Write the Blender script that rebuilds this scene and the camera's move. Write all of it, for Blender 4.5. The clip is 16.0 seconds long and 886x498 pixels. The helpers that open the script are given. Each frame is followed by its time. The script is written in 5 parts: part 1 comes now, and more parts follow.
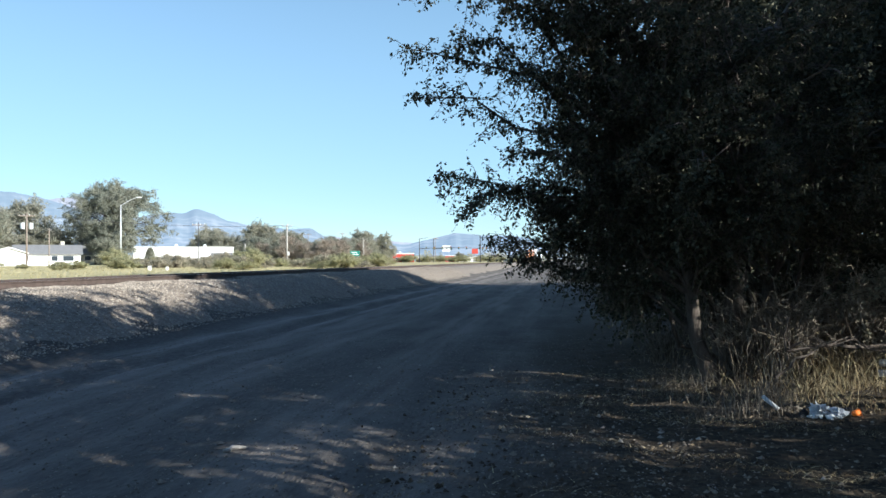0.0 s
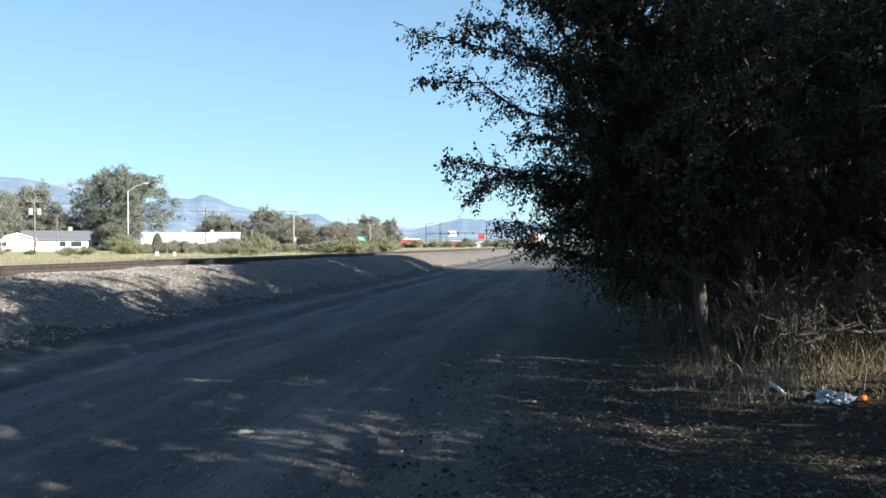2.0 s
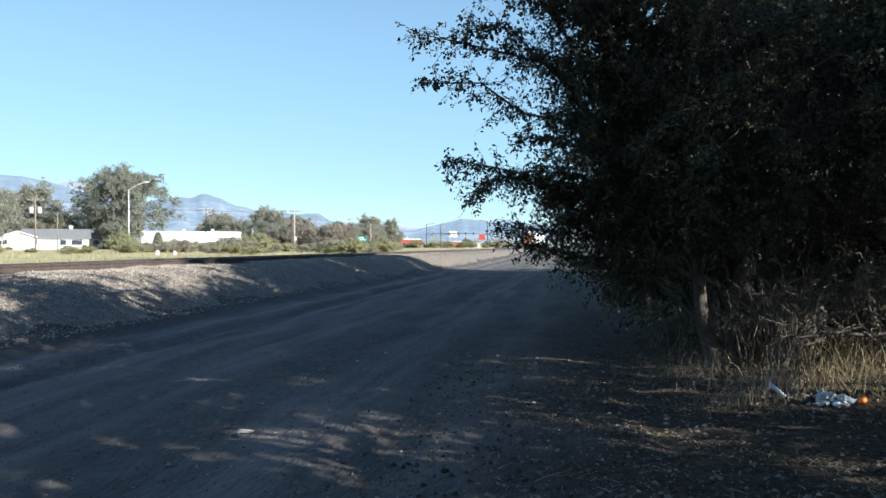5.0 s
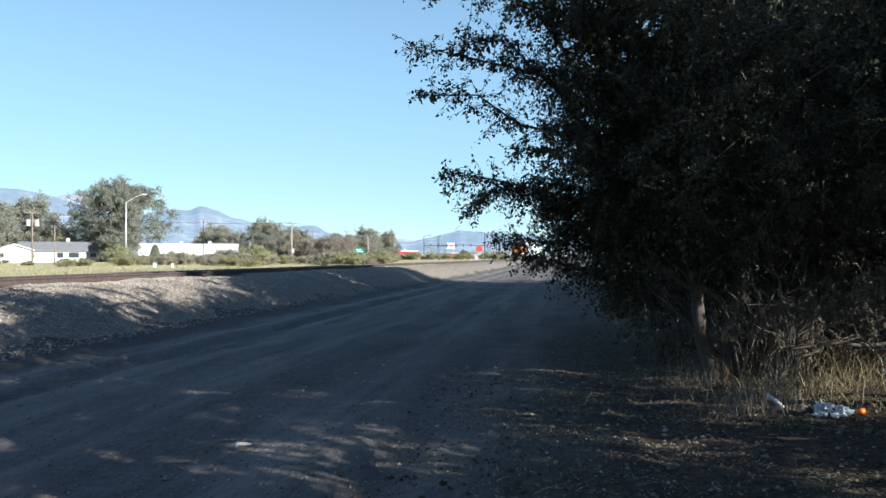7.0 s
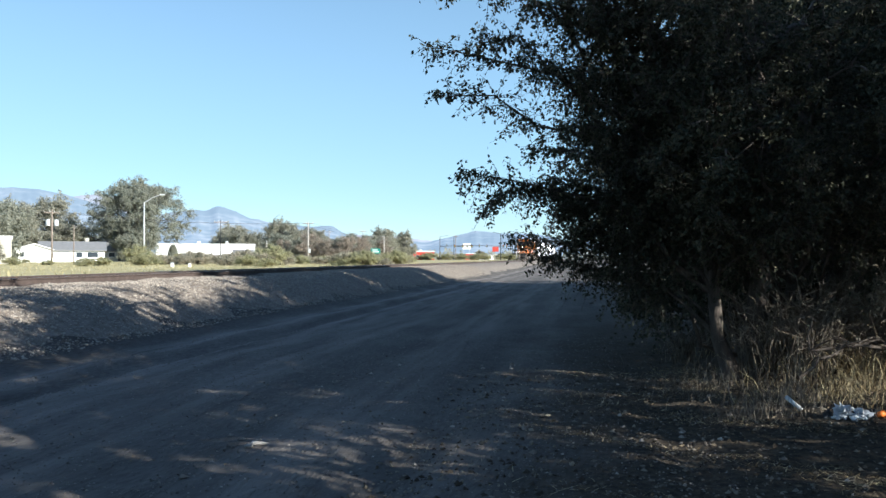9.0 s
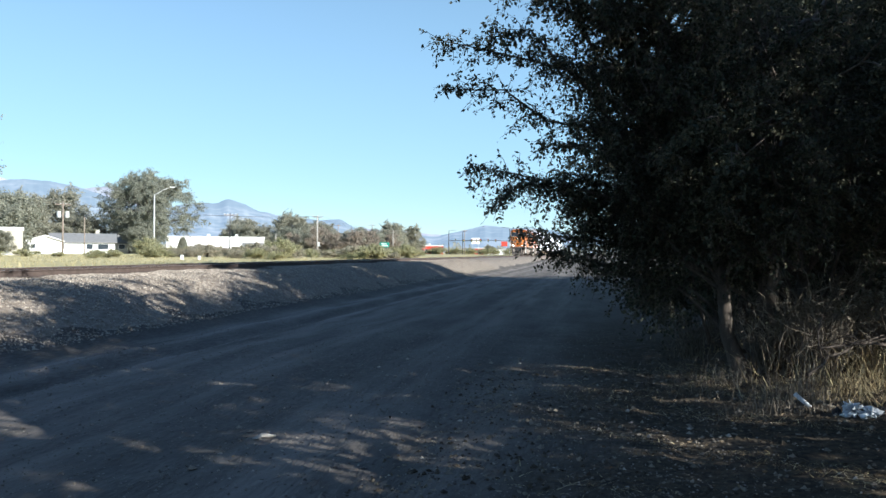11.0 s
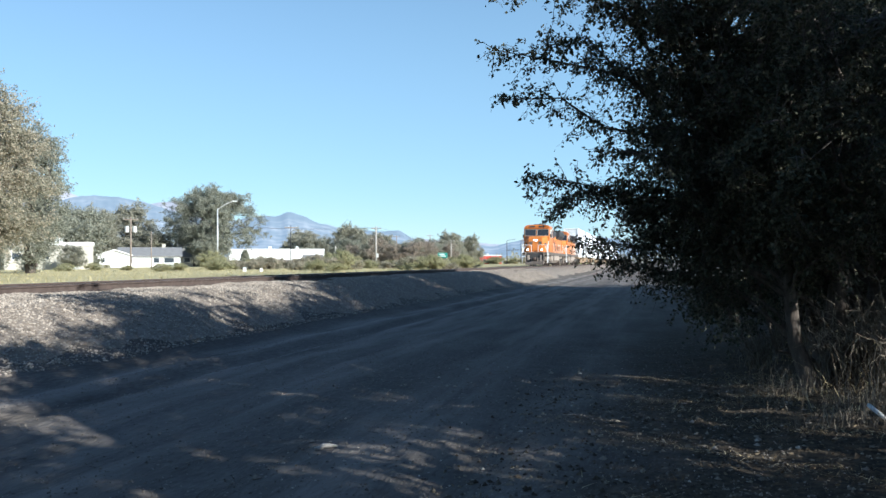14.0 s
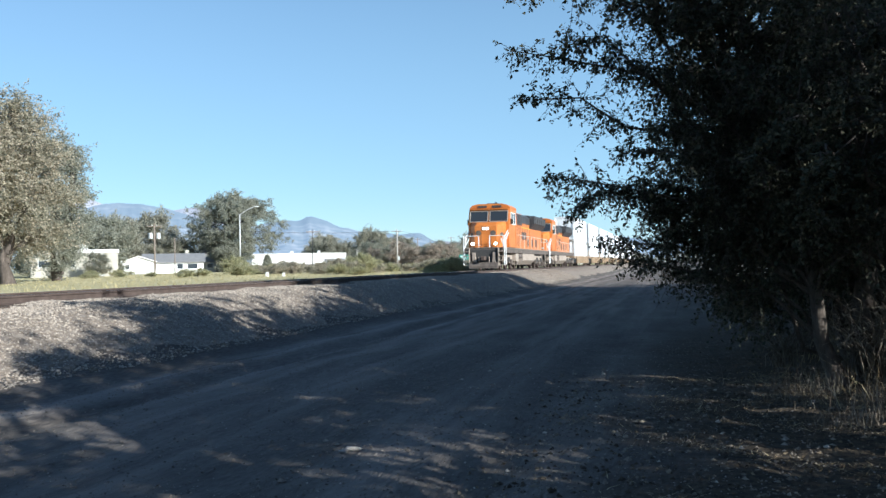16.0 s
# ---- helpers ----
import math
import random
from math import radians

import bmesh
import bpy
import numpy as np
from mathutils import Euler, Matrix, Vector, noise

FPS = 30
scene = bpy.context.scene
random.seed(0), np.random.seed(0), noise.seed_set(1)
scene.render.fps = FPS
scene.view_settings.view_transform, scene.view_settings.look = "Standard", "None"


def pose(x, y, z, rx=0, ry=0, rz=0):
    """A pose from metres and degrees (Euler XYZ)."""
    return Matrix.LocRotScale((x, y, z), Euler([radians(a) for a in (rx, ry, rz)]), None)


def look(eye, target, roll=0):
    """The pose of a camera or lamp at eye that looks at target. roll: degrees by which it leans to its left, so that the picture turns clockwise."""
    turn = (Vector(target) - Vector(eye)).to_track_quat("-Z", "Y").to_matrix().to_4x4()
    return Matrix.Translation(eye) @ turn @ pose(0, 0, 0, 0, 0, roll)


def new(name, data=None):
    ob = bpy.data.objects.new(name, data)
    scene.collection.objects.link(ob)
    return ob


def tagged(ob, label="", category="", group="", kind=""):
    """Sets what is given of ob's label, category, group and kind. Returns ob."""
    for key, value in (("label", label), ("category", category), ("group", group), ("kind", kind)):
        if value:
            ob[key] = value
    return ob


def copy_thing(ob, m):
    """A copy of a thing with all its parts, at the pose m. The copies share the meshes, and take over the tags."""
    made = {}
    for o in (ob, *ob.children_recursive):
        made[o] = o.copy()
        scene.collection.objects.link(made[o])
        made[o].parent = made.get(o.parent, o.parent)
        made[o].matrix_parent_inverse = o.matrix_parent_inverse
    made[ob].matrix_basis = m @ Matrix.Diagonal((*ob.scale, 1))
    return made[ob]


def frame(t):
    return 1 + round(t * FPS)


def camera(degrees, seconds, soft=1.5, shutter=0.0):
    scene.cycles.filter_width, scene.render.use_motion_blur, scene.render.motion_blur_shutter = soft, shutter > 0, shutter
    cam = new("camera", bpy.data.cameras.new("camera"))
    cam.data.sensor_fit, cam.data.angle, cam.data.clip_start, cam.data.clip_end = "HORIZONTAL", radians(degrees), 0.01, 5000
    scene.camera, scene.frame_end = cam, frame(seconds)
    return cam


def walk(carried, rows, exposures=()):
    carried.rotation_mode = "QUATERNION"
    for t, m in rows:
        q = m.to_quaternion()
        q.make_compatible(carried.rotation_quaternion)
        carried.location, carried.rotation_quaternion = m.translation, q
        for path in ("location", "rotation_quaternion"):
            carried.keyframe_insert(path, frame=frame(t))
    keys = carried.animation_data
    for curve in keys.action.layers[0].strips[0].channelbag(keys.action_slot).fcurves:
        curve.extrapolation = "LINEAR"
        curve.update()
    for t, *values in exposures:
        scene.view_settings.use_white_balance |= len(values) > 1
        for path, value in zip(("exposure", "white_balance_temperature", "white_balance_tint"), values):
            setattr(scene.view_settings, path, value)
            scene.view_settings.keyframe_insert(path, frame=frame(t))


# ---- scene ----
cam = camera(56.0, 16.0, soft=1.5)
EYE = (0.0, 0.0, 1.6)
# seconds, yaw, pitch, roll of the hand-held camera, which turns on the spot
TURNS = [(0, 7.91, 0.79, 0.19), (0.5, 8.46, 0.08, 0.58), (1, 7.72, -0.27, 0.45), (1.5, 7.92, -0.27, 0.16), (2, 8.36, -0.22, 0.24),
         (2.5, 8.65, -0.65, -0.01), (3, 9.21, -0.08, 0.33), (3.5, 8.76, -0.06, -0.01), (3.7, 8.38, -0.28, -0.04), (6, 8.40, 0.19, -0.08),
         (6.5, 8.31, 0.53, -0.07), (7, 8.22, 0.61, 0.11), (7.5, 8.65, 0.57, 0.07), (8, 8.89, 0.41, -0.11), (8.5, 9.16, 0.65, 0.02),
         (11, 9.92, 0.25, -0.43), (11.5, 10.07, 0.10, -0.13), (12, 10.74, 0.14, -0.18), (12.5, 10.94, 0.46, -0.22), (13, 11.39, 0.55, -0.16),
         (13.5, 11.93, 0.82, -0.33), (14, 13.92, 0.93, 0.20), (14.5, 14.07, 0.77, 0.50), (15, 13.76, 0.73, 0.59), (15.5, 14.49, 0.79, 0.69),
         (16, 15.39, 1.09, 1.01)]
walk(cam, [(t, pose(*EYE, 90 + p, r, y)) for t, y, p, r in TURNS], exposures=[(0, 1.1, 5650, 4), (13, 1.1, 5650, 4), (14, 0.98, 5520, 4), (16, 0.9, 5480, 4)])

# ---- light ----
SUN_AZ, SUN_EL = 66.0, 22.5        # degrees from -y towards +x, degrees above the ground
sx, sy = math.sin(radians(SUN_AZ)), -math.cos(radians(SUN_AZ))
world = bpy.data.worlds.new("world")
scene.world = world
world.use_nodes = True
wn = world.node_tree.nodes
sky = wn.new("ShaderNodeTexSky")
sky.sky_type = "NISHITA"
sky.sun_disc = False
sky.sun_elevation = radians(SUN_EL)
sky.sun_rotation = math.atan2(sx, sy)
sky.altitude, sky.air_density, sky.dust_density, sky.ozone_density = 1500, 1.0, 0.05, 1.4
wn["Background"].inputs["Strength"].default_value = 0.08
# thin even haze in the air softens the clear sky's gradient
haze = wn.new("ShaderNodeMix")
haze.data_type = "RGBA"
haze.inputs[7].default_value = (3.1, 4.5, 5.2, 1)
up = wn.new("ShaderNodeTexCoord")
upz = wn.new("ShaderNodeSeparateXYZ")
thick = wn.new("ShaderNodeMapRange")
thick.interpolation_type = "SMOOTHSTEP"
thick.inputs["From Min"].default_value, thick.inputs["From Max"].default_value = 0.05, 0.6
thick.inputs["To Min"].default_value, thick.inputs["To Max"].default_value = 0.58, 0.0
world.node_tree.links.new(up.outputs["Generated"], upz.inputs[0])
world.node_tree.links.new(upz.outputs["Z"], thick.inputs["Value"])
world.node_tree.links.new(thick.outputs[0], haze.inputs[0])
world.node_tree.links.new(sky.outputs[0], haze.inputs[6])
world.node_tree.links.new(haze.outputs[2], wn["Background"].inputs["Color"])
sun_data = bpy.data.lights.new("sun", "SUN")
sun_data.energy, sun_data.angle, sun_data.color = 5.0, radians(0.4), (1.0, 0.91, 0.8)
sun = new("sun", sun_data)
sun.matrix_world = look((sx * 60, sy * 60, 60 * math.tan(radians(SUN_EL))), (0, 0, 0))


# ---- materials ----
def mat(name, stops, scale=4.0, rough=0.85, bump=0.25, fine=60.0, metal=0.0, random_amount=0.0, island=False, detail=6.0, stretch=(1, 1, 1),
        spec=0.3, translucent=0.0, world_space=False):
    """A procedural surface: a colour ramp over coarse noise, broken up by a fine one, with bump and varying roughness."""
    m = bpy.data.materials.new(name)
    m.use_nodes = True
    nt, n = m.node_tree, m.node_tree.nodes
    link = nt.links.new
    bsdf = n["Principled BSDF"]
    co = n.new("ShaderNodeTexCoord")
    mp = n.new("ShaderNodeMapping")
    mp.inputs["Scale"].default_value = stretch
    if world_space:
        geo0 = n.new("ShaderNodeNewGeometry")
        link(geo0.outputs["Position"], mp.inputs["Vector"])
    else:
        link(co.outputs["Object"], mp.inputs["Vector"])
    a = n.new("ShaderNodeTexNoise")
    a.inputs["Scale"].default_value, a.inputs["Detail"].default_value = scale, detail
    b = n.new("ShaderNodeTexNoise")
    b.inputs["Scale"].default_value, b.inputs["Detail"].default_value = fine, 3.0
    link(mp.outputs[0], a.inputs["Vector"])
    link(mp.outputs[0], b.inputs["Vector"])
    mixf = n.new("ShaderNodeMath")
    mixf.operation = "MULTIPLY_ADD"
    link(b.outputs["Fac"], mixf.inputs[0])
    mixf.inputs[1].default_value = 0.45
    sub = n.new("ShaderNodeMath")
    sub.operation = "MULTIPLY"
    sub.inputs[1].default_value = 0.55
    link(a.outputs["Fac"], sub.inputs[0])
    link(sub.outputs[0], mixf.inputs[2])
    last = mixf.outputs[0]
    if random_amount:
        if island:
            geo = n.new("ShaderNodeNewGeometry")
            src = geo.outputs["Random Per Island"]
        else:
            info = n.new("ShaderNodeObjectInfo")
            src = info.outputs["Random"]
        r = n.new("ShaderNodeMath")
        r.operation = "MULTIPLY_ADD"
        link(src, r.inputs[0])
        r.inputs[1].default_value = random_amount
        off = n.new("ShaderNodeMath")
        off.operation = "SUBTRACT"
        off.inputs[1].default_value = random_amount / 2
        link(last, off.inputs[0])
        link(off.outputs[0], r.inputs[2])
        last = r.outputs[0]
    ramp = n.new("ShaderNodeValToRGB")
    cr = ramp.color_ramp
    while len(cr.elements) < len(stops):
        cr.elements.new(0.5)
    for i, (e, c) in enumerate(zip(cr.elements, stops)):
        e.position = 0.3 + 0.4 * i / max(1, len(stops) - 1)
        e.color = (*c, 1)
    link(last, ramp.inputs[0])
    link(ramp.outputs[0], bsdf.inputs["Base Color"])
    bsdf.inputs["Roughness"].default_value = rough
    bsdf.inputs["Metallic"].default_value = metal
    bsdf.inputs["Specular IOR Level"].default_value = spec
    if bump:
        bp = n.new("ShaderNodeBump")
        bp.inputs["Strength"].default_value = bump
        bp.inputs["Distance"].default_value = 0.02
        link(mixf.outputs[0], bp.inputs["Height"])
        link(bp.outputs[0], bsdf.inputs["Normal"])
    if translucent:
        tr = n.new("ShaderNodeBsdfTranslucent")
        link(ramp.outputs[0], tr.inputs["Color"])
        mx = n.new("ShaderNodeMixShader")
        mx.inputs[0].default_value = translucent
        link(bsdf.outputs[0], mx.inputs[1])
        link(tr.outputs[0], mx.inputs[2])
        link(mx.outputs[0], n["Material Output"].inputs["Surface"])
    return m


def glow(name, colour, strength):
    m = bpy.data.materials.new(name)
    m.use_nodes = True
    b = m.node_tree.nodes["Principled BSDF"]
    b.inputs["Base Color"].default_value = (*colour, 1)
    b.inputs["Emission Color"].default_value = (*colour, 1)
    b.inputs["Emission Strength"].default_value = strength
    return m


def glass(name, tint=(0.03, 0.035, 0.04)):
    m = bpy.data.materials.new(name)
    m.use_nodes = True
    b = m.node_tree.nodes["Principled BSDF"]
    b.inputs["Base Color"].default_value = (*tint, 1)
    b.inputs["Roughness"].default_value = 0.06
    b.inputs["Specular IOR Level"].default_value = 0.7
    return m


DIRT = mat("dirt", [(0.045, 0.038, 0.032), (0.09, 0.076, 0.064), (0.16, 0.138, 0.119)], 1.3, 0.95, 1.0, 22, world_space=True, stretch=(1.0, 0.3, 1.0))
DIRT.node_tree.nodes["Bump"].inputs["Distance"].default_value = 0.06


def add_shaded_soil(m):
    """Dark leaf mould under the trees, deepened to stand in for their shade, with a ragged border towards the bare
    road.
    """
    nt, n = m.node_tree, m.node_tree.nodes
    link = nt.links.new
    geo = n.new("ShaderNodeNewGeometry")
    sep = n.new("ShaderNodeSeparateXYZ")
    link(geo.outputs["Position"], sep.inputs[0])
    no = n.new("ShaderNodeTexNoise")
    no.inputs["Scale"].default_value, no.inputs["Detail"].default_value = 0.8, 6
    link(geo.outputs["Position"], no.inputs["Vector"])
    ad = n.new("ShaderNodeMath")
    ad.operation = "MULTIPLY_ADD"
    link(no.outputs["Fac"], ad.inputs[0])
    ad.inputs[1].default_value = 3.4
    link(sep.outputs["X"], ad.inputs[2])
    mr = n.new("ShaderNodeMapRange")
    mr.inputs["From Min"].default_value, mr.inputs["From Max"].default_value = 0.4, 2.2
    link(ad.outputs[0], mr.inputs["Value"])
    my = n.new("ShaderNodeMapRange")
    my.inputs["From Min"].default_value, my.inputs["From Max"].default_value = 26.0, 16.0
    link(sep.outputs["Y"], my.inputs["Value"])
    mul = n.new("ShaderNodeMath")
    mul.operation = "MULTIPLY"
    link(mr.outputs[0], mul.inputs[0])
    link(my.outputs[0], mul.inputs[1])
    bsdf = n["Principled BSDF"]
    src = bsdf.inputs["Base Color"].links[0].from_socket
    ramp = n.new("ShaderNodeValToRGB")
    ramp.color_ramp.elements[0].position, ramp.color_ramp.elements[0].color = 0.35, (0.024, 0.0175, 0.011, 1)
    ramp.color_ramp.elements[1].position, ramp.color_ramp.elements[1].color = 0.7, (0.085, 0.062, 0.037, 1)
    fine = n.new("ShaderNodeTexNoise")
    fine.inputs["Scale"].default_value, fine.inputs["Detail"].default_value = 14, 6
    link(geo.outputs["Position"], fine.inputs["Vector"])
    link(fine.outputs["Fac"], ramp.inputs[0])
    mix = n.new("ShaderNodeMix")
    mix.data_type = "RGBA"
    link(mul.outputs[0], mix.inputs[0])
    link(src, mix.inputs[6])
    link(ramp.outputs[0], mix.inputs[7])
    # paler, dusty wheel tracks and a windrow along the road, with damper dark strips between them
    wob = n.new("ShaderNodeTexNoise")
    wob.inputs["Scale"].default_value, wob.inputs["Detail"].default_value = 0.3, 5
    link(geo.outputs["Position"], wob.inputs["Vector"])
    ph = n.new("ShaderNodeMath")
    ph.operation = "MULTIPLY_ADD"
    link(wob.outputs["Fac"], ph.inputs[0])
    ph.inputs[1].default_value = 0.9
    link(sep.outputs["X"], ph.inputs[2])
    across = n.new("ShaderNodeMapRange")
    across.inputs["From Min"].default_value, across.inputs["From Max"].default_value = -7.55, 2.45
    link(ph.outputs[0], across.inputs["Value"])
    bands = n.new("ShaderNodeValToRGB")
    cr = bands.color_ramp
    stops = ((0.0, 0.0), (0.045, 0.05), (0.085, 0.95), (0.12, 0.8), (0.145, 0.1), (0.175, 0.12), (0.2, 0.75), (0.26, 0.6), (0.29, 0.3), (0.37, 0.55), (0.44, 0.2),
             (0.49, 0.0), (0.54, 0.55), (0.6, 0.5), (0.65, 0.1), (0.72, 0.45), (0.8, 0.05))
    while len(cr.elements) < len(stops):
        cr.elements.new(0.5)
    for e, (p, v) in zip(cr.elements, stops):
        e.position, e.color = p, (v, v, v, 1)
    link(across.outputs[0], bands.inputs[0])
    smear = n.new("ShaderNodeTexNoise")
    smear.inputs["Scale"].default_value, smear.inputs["Detail"].default_value = 1.0, 6
    smap = n.new("ShaderNodeMapping")
    smap.inputs["Scale"].default_value = (3.0, 0.22, 1.0)
    link(geo.outputs["Position"], smap.inputs["Vector"])
    link(smap.outputs[0], smear.inputs["Vector"])
    sm = n.new("ShaderNodeMapRange")
    sm.inputs["From Min"].default_value, sm.inputs["From Max"].default_value = 0.3, 0.62
    link(smear.outputs["Fac"], sm.inputs["Value"])
    tm = n.new("ShaderNodeMath")
    tm.operation = "MULTIPLY"
    link(bands.outputs[0], tm.inputs[0])
    link(sm.outputs[0], tm.inputs[1])
    track = n.new("ShaderNodeMix")
    track.data_type = "RGBA"
    link(tm.outputs[0], track.inputs[0])
    link(src, track.inputs[6])
    track.inputs[7].default_value = (0.275, 0.237, 0.204, 1)
    link(track.outputs[2], mix.inputs[6])
    link(mix.outputs[2], bsdf.inputs["Base Color"])


add_shaded_soil(DIRT)
BALLAST = mat("ballast", [(0.13, 0.104, 0.08), (0.21, 0.172, 0.136), (0.33, 0.28, 0.225)], 5, 0.9, 0.9, 30, world_space=True)
STONE = mat("stone", [(0.21, 0.172, 0.135), (0.29, 0.243, 0.193), (0.43, 0.37, 0.3)], 6, 0.9, 0.3, 40, random_amount=0.5, island=True)
PEBBLE = mat("pebble", [(0.1, 0.085, 0.07), (0.15, 0.127, 0.106), (0.27, 0.235, 0.2)], 6, 0.9, 0.3, 40, random_amount=0.5, island=True)
CLOD = mat("soil_clod", [(0.05, 0.038, 0.026), (0.1, 0.08, 0.056), (0.24, 0.2, 0.15)], 6, 0.95, 0.4, 40, random_amount=0.6, island=True)
RUST = mat("rail_rust", [(0.045, 0.032, 0.026), (0.08, 0.058, 0.048), (0.12, 0.09, 0.074)], 6, 0.8, 0.3, 60)
RAILTOP = mat("rail_steel", [(0.3, 0.28, 0.27), (0.45, 0.43, 0.41)], 8, 0.35, 0.1, 60, metal=0.9)
TIE = mat("sleeper_wood", [(0.05, 0.038, 0.03), (0.1, 0.075, 0.058), (0.16, 0.125, 0.1)], 3, 0.9, 0.5, 30, random_amount=0.25, stretch=(1, 8, 8))
BARK = mat("bark", [(0.05, 0.04, 0.032), (0.1, 0.08, 0.065), (0.17, 0.14, 0.115)], 3, 0.95, 0.9, 14, stretch=(3, 3, 0.7))
LEAF = mat("leaf", [(0.033, 0.037, 0.022), (0.053, 0.056, 0.034), (0.125, 0.115, 0.072)], 1.2, 0.75, 0.1, 30, random_amount=0.6, island=True, translucent=0.2, spec=0.25)
# far, grey and olive leaves are paled and extra translucent to imitate haze
LEAF_FAR = mat("hazed_far_leaf", [(0.23, 0.236, 0.185), (0.3, 0.302, 0.235), (0.38, 0.37, 0.29)], 0.3, 0.7, 0.0, 4, random_amount=0.4, island=True, translucent=0.45)
LEAF_GREY = mat("hazed_grey_leaf", [(0.27, 0.266, 0.2), (0.35, 0.337, 0.26), (0.44, 0.41, 0.32)], 0.3, 0.7, 0.0, 4, random_amount=0.4, island=True, translucent=0.45)
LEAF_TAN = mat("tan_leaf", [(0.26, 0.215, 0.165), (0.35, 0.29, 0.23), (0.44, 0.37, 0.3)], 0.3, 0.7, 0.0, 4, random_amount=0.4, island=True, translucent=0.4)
LEAF_OLIVE = mat("hazed_olive_leaf", [(0.27, 0.275, 0.14), (0.38, 0.365, 0.2), (0.5, 0.45, 0.28)], 0.3, 0.7, 0.0, 4, random_amount=0.5, island=True, translucent=0.4)
LEAF_TURN = mat("turning_leaf", [(0.2, 0.195, 0.135), (0.36, 0.325, 0.235), (0.54, 0.465, 0.35)], 0.35, 0.6, 0.0, 4, random_amount=0.45, island=True, translucent=0.4)
STRAW = mat("straw", [(0.12, 0.082, 0.04), (0.3, 0.225, 0.115), (0.56, 0.46, 0.27)], 3, 0.8, 0.0, 20, random_amount=0.6, island=True, translucent=0.2)
FIELD = mat("field_grass", [(0.3, 0.255, 0.12), (0.43, 0.37, 0.19), (0.54, 0.465, 0.27)], 0.25, 0.9, 0.5, 6, world_space=True)
FIELDBLADE = mat("field_blade", [(0.3, 0.265, 0.12), (0.46, 0.39, 0.2), (0.58, 0.49, 0.29)], 0.2, 0.8, 0.0, 5, random_amount=0.5, island=True, translucent=0.25)
LITTER = mat("leaf_litter", [(0.03, 0.022, 0.014), (0.07, 0.052, 0.032), (0.19, 0.145, 0.09)], 3, 0.8, 0.0, 20, random_amount=0.7, island=True)
GREYWOOD = mat("grey_wood", [(0.24, 0.215, 0.19), (0.38, 0.35, 0.315), (0.52, 0.49, 0.45)], 3, 0.9, 0.5, 30, stretch=(6, 6, 1))
TWIG = mat("dry_twig", [(0.09, 0.07, 0.05), (0.17, 0.14, 0.105), (0.28, 0.24, 0.185)], 3, 0.9, 0.3, 30, random_amount=0.4, island=True)
POLEWOOD = mat("pole_wood", [(0.16, 0.12, 0.09), (0.25, 0.2, 0.16), (0.34, 0.28, 0.23)], 3, 0.9, 0.4, 30, stretch=(6, 6, 0.6))
GALV = mat("galvanised_steel", [(0.5, 0.5, 0.49), (0.66, 0.66, 0.64)], 3, 0.5, 0.05, 40, metal=0.3)
DARKSTEEL = mat("dark_steel", [(0.035, 0.033, 0.032), (0.075, 0.07, 0.066)], 4, 0.6, 0.15, 40)
GRIME = mat("grimy_steel", [(0.05, 0.04, 0.033), (0.11, 0.09, 0.075), (0.2, 0.165, 0.14)], 3, 0.8, 0.3, 30)
TANKGREY = mat("dusty_tank", [(0.2, 0.16, 0.13), (0.32, 0.265, 0.215), (0.42, 0.36, 0.3)], 2, 0.8, 0.2, 25)
ORANGE = mat("orange_paint", [(0.36, 0.095, 0.016), (0.52, 0.16, 0.025), (0.6, 0.21, 0.045)], 1.4, 0.42, 0.05, 20, spec=0.5)
BLACKPAINT = mat("black_paint", [(0.022, 0.022, 0.024), (0.05, 0.05, 0.052), (0.09, 0.085, 0.08)], 1.5, 0.55, 0.05, 20)
YELLOW = mat("yellow_paint", [(0.62, 0.42, 0.04), (0.8, 0.58, 0.09)], 2, 0.5, 0.05, 30)
WHITEPAINT = mat("white_paint", [(0.62, 0.62, 0.6), (0.8, 0.8, 0.78)], 1.5, 0.5, 0.05, 30)
CONTAINER = mat("container_white", [(0.6, 0.6, 0.59), (0.76, 0.76, 0.75), (0.82, 0.82, 0.81)], 0.8, 0.5, 0.05, 15, stretch=(1, 1, 0.4))
WELLTAN = mat("well_car_tan", [(0.2, 0.14, 0.085), (0.3, 0.215, 0.135), (0.38, 0.29, 0.19)], 1.4, 0.6, 0.1, 20)
GLASS = glass("dark_glass")
PANE = glass("house_glass", (0.05, 0.06, 0.07))
WALLWHITE = mat("white_wall", [(0.66, 0.65, 0.61), (0.78, 0.77, 0.73)], 0.6, 0.8, 0.1, 8)
WALLBEIGE = mat("beige_wall", [(0.38, 0.35, 0.285), (0.5, 0.46, 0.385)], 0.6, 0.85, 0.1, 8)
ROOFGREY = mat("grey_shingle", [(0.16, 0.155, 0.15), (0.26, 0.255, 0.25)], 2, 0.9, 0.3, 15)
REDPAINT = mat("red_paint", [(0.45, 0.05, 0.035), (0.6, 0.09, 0.06)], 1, 0.6, 0.05, 20)
GREENSIGN = mat("green_sign", [(0.03, 0.2, 0.15), (0.045, 0.25, 0.19)], 1, 0.4, 0.0, 20)
ASPHALT = mat("asphalt", [(0.045, 0.045, 0.046), (0.08, 0.08, 0.08)], 2, 0.9, 0.2, 40)
PLASTIC = mat("clear_plastic", [(0.4, 0.41, 0.42), (0.68, 0.69, 0.7)], 5, 0.2, 0.1, 40)
ORANGEPLASTIC = mat("orange_plastic", [(0.9, 0.2, 0.03), (0.95, 0.28, 0.05)], 5, 0.4, 0.05, 40)
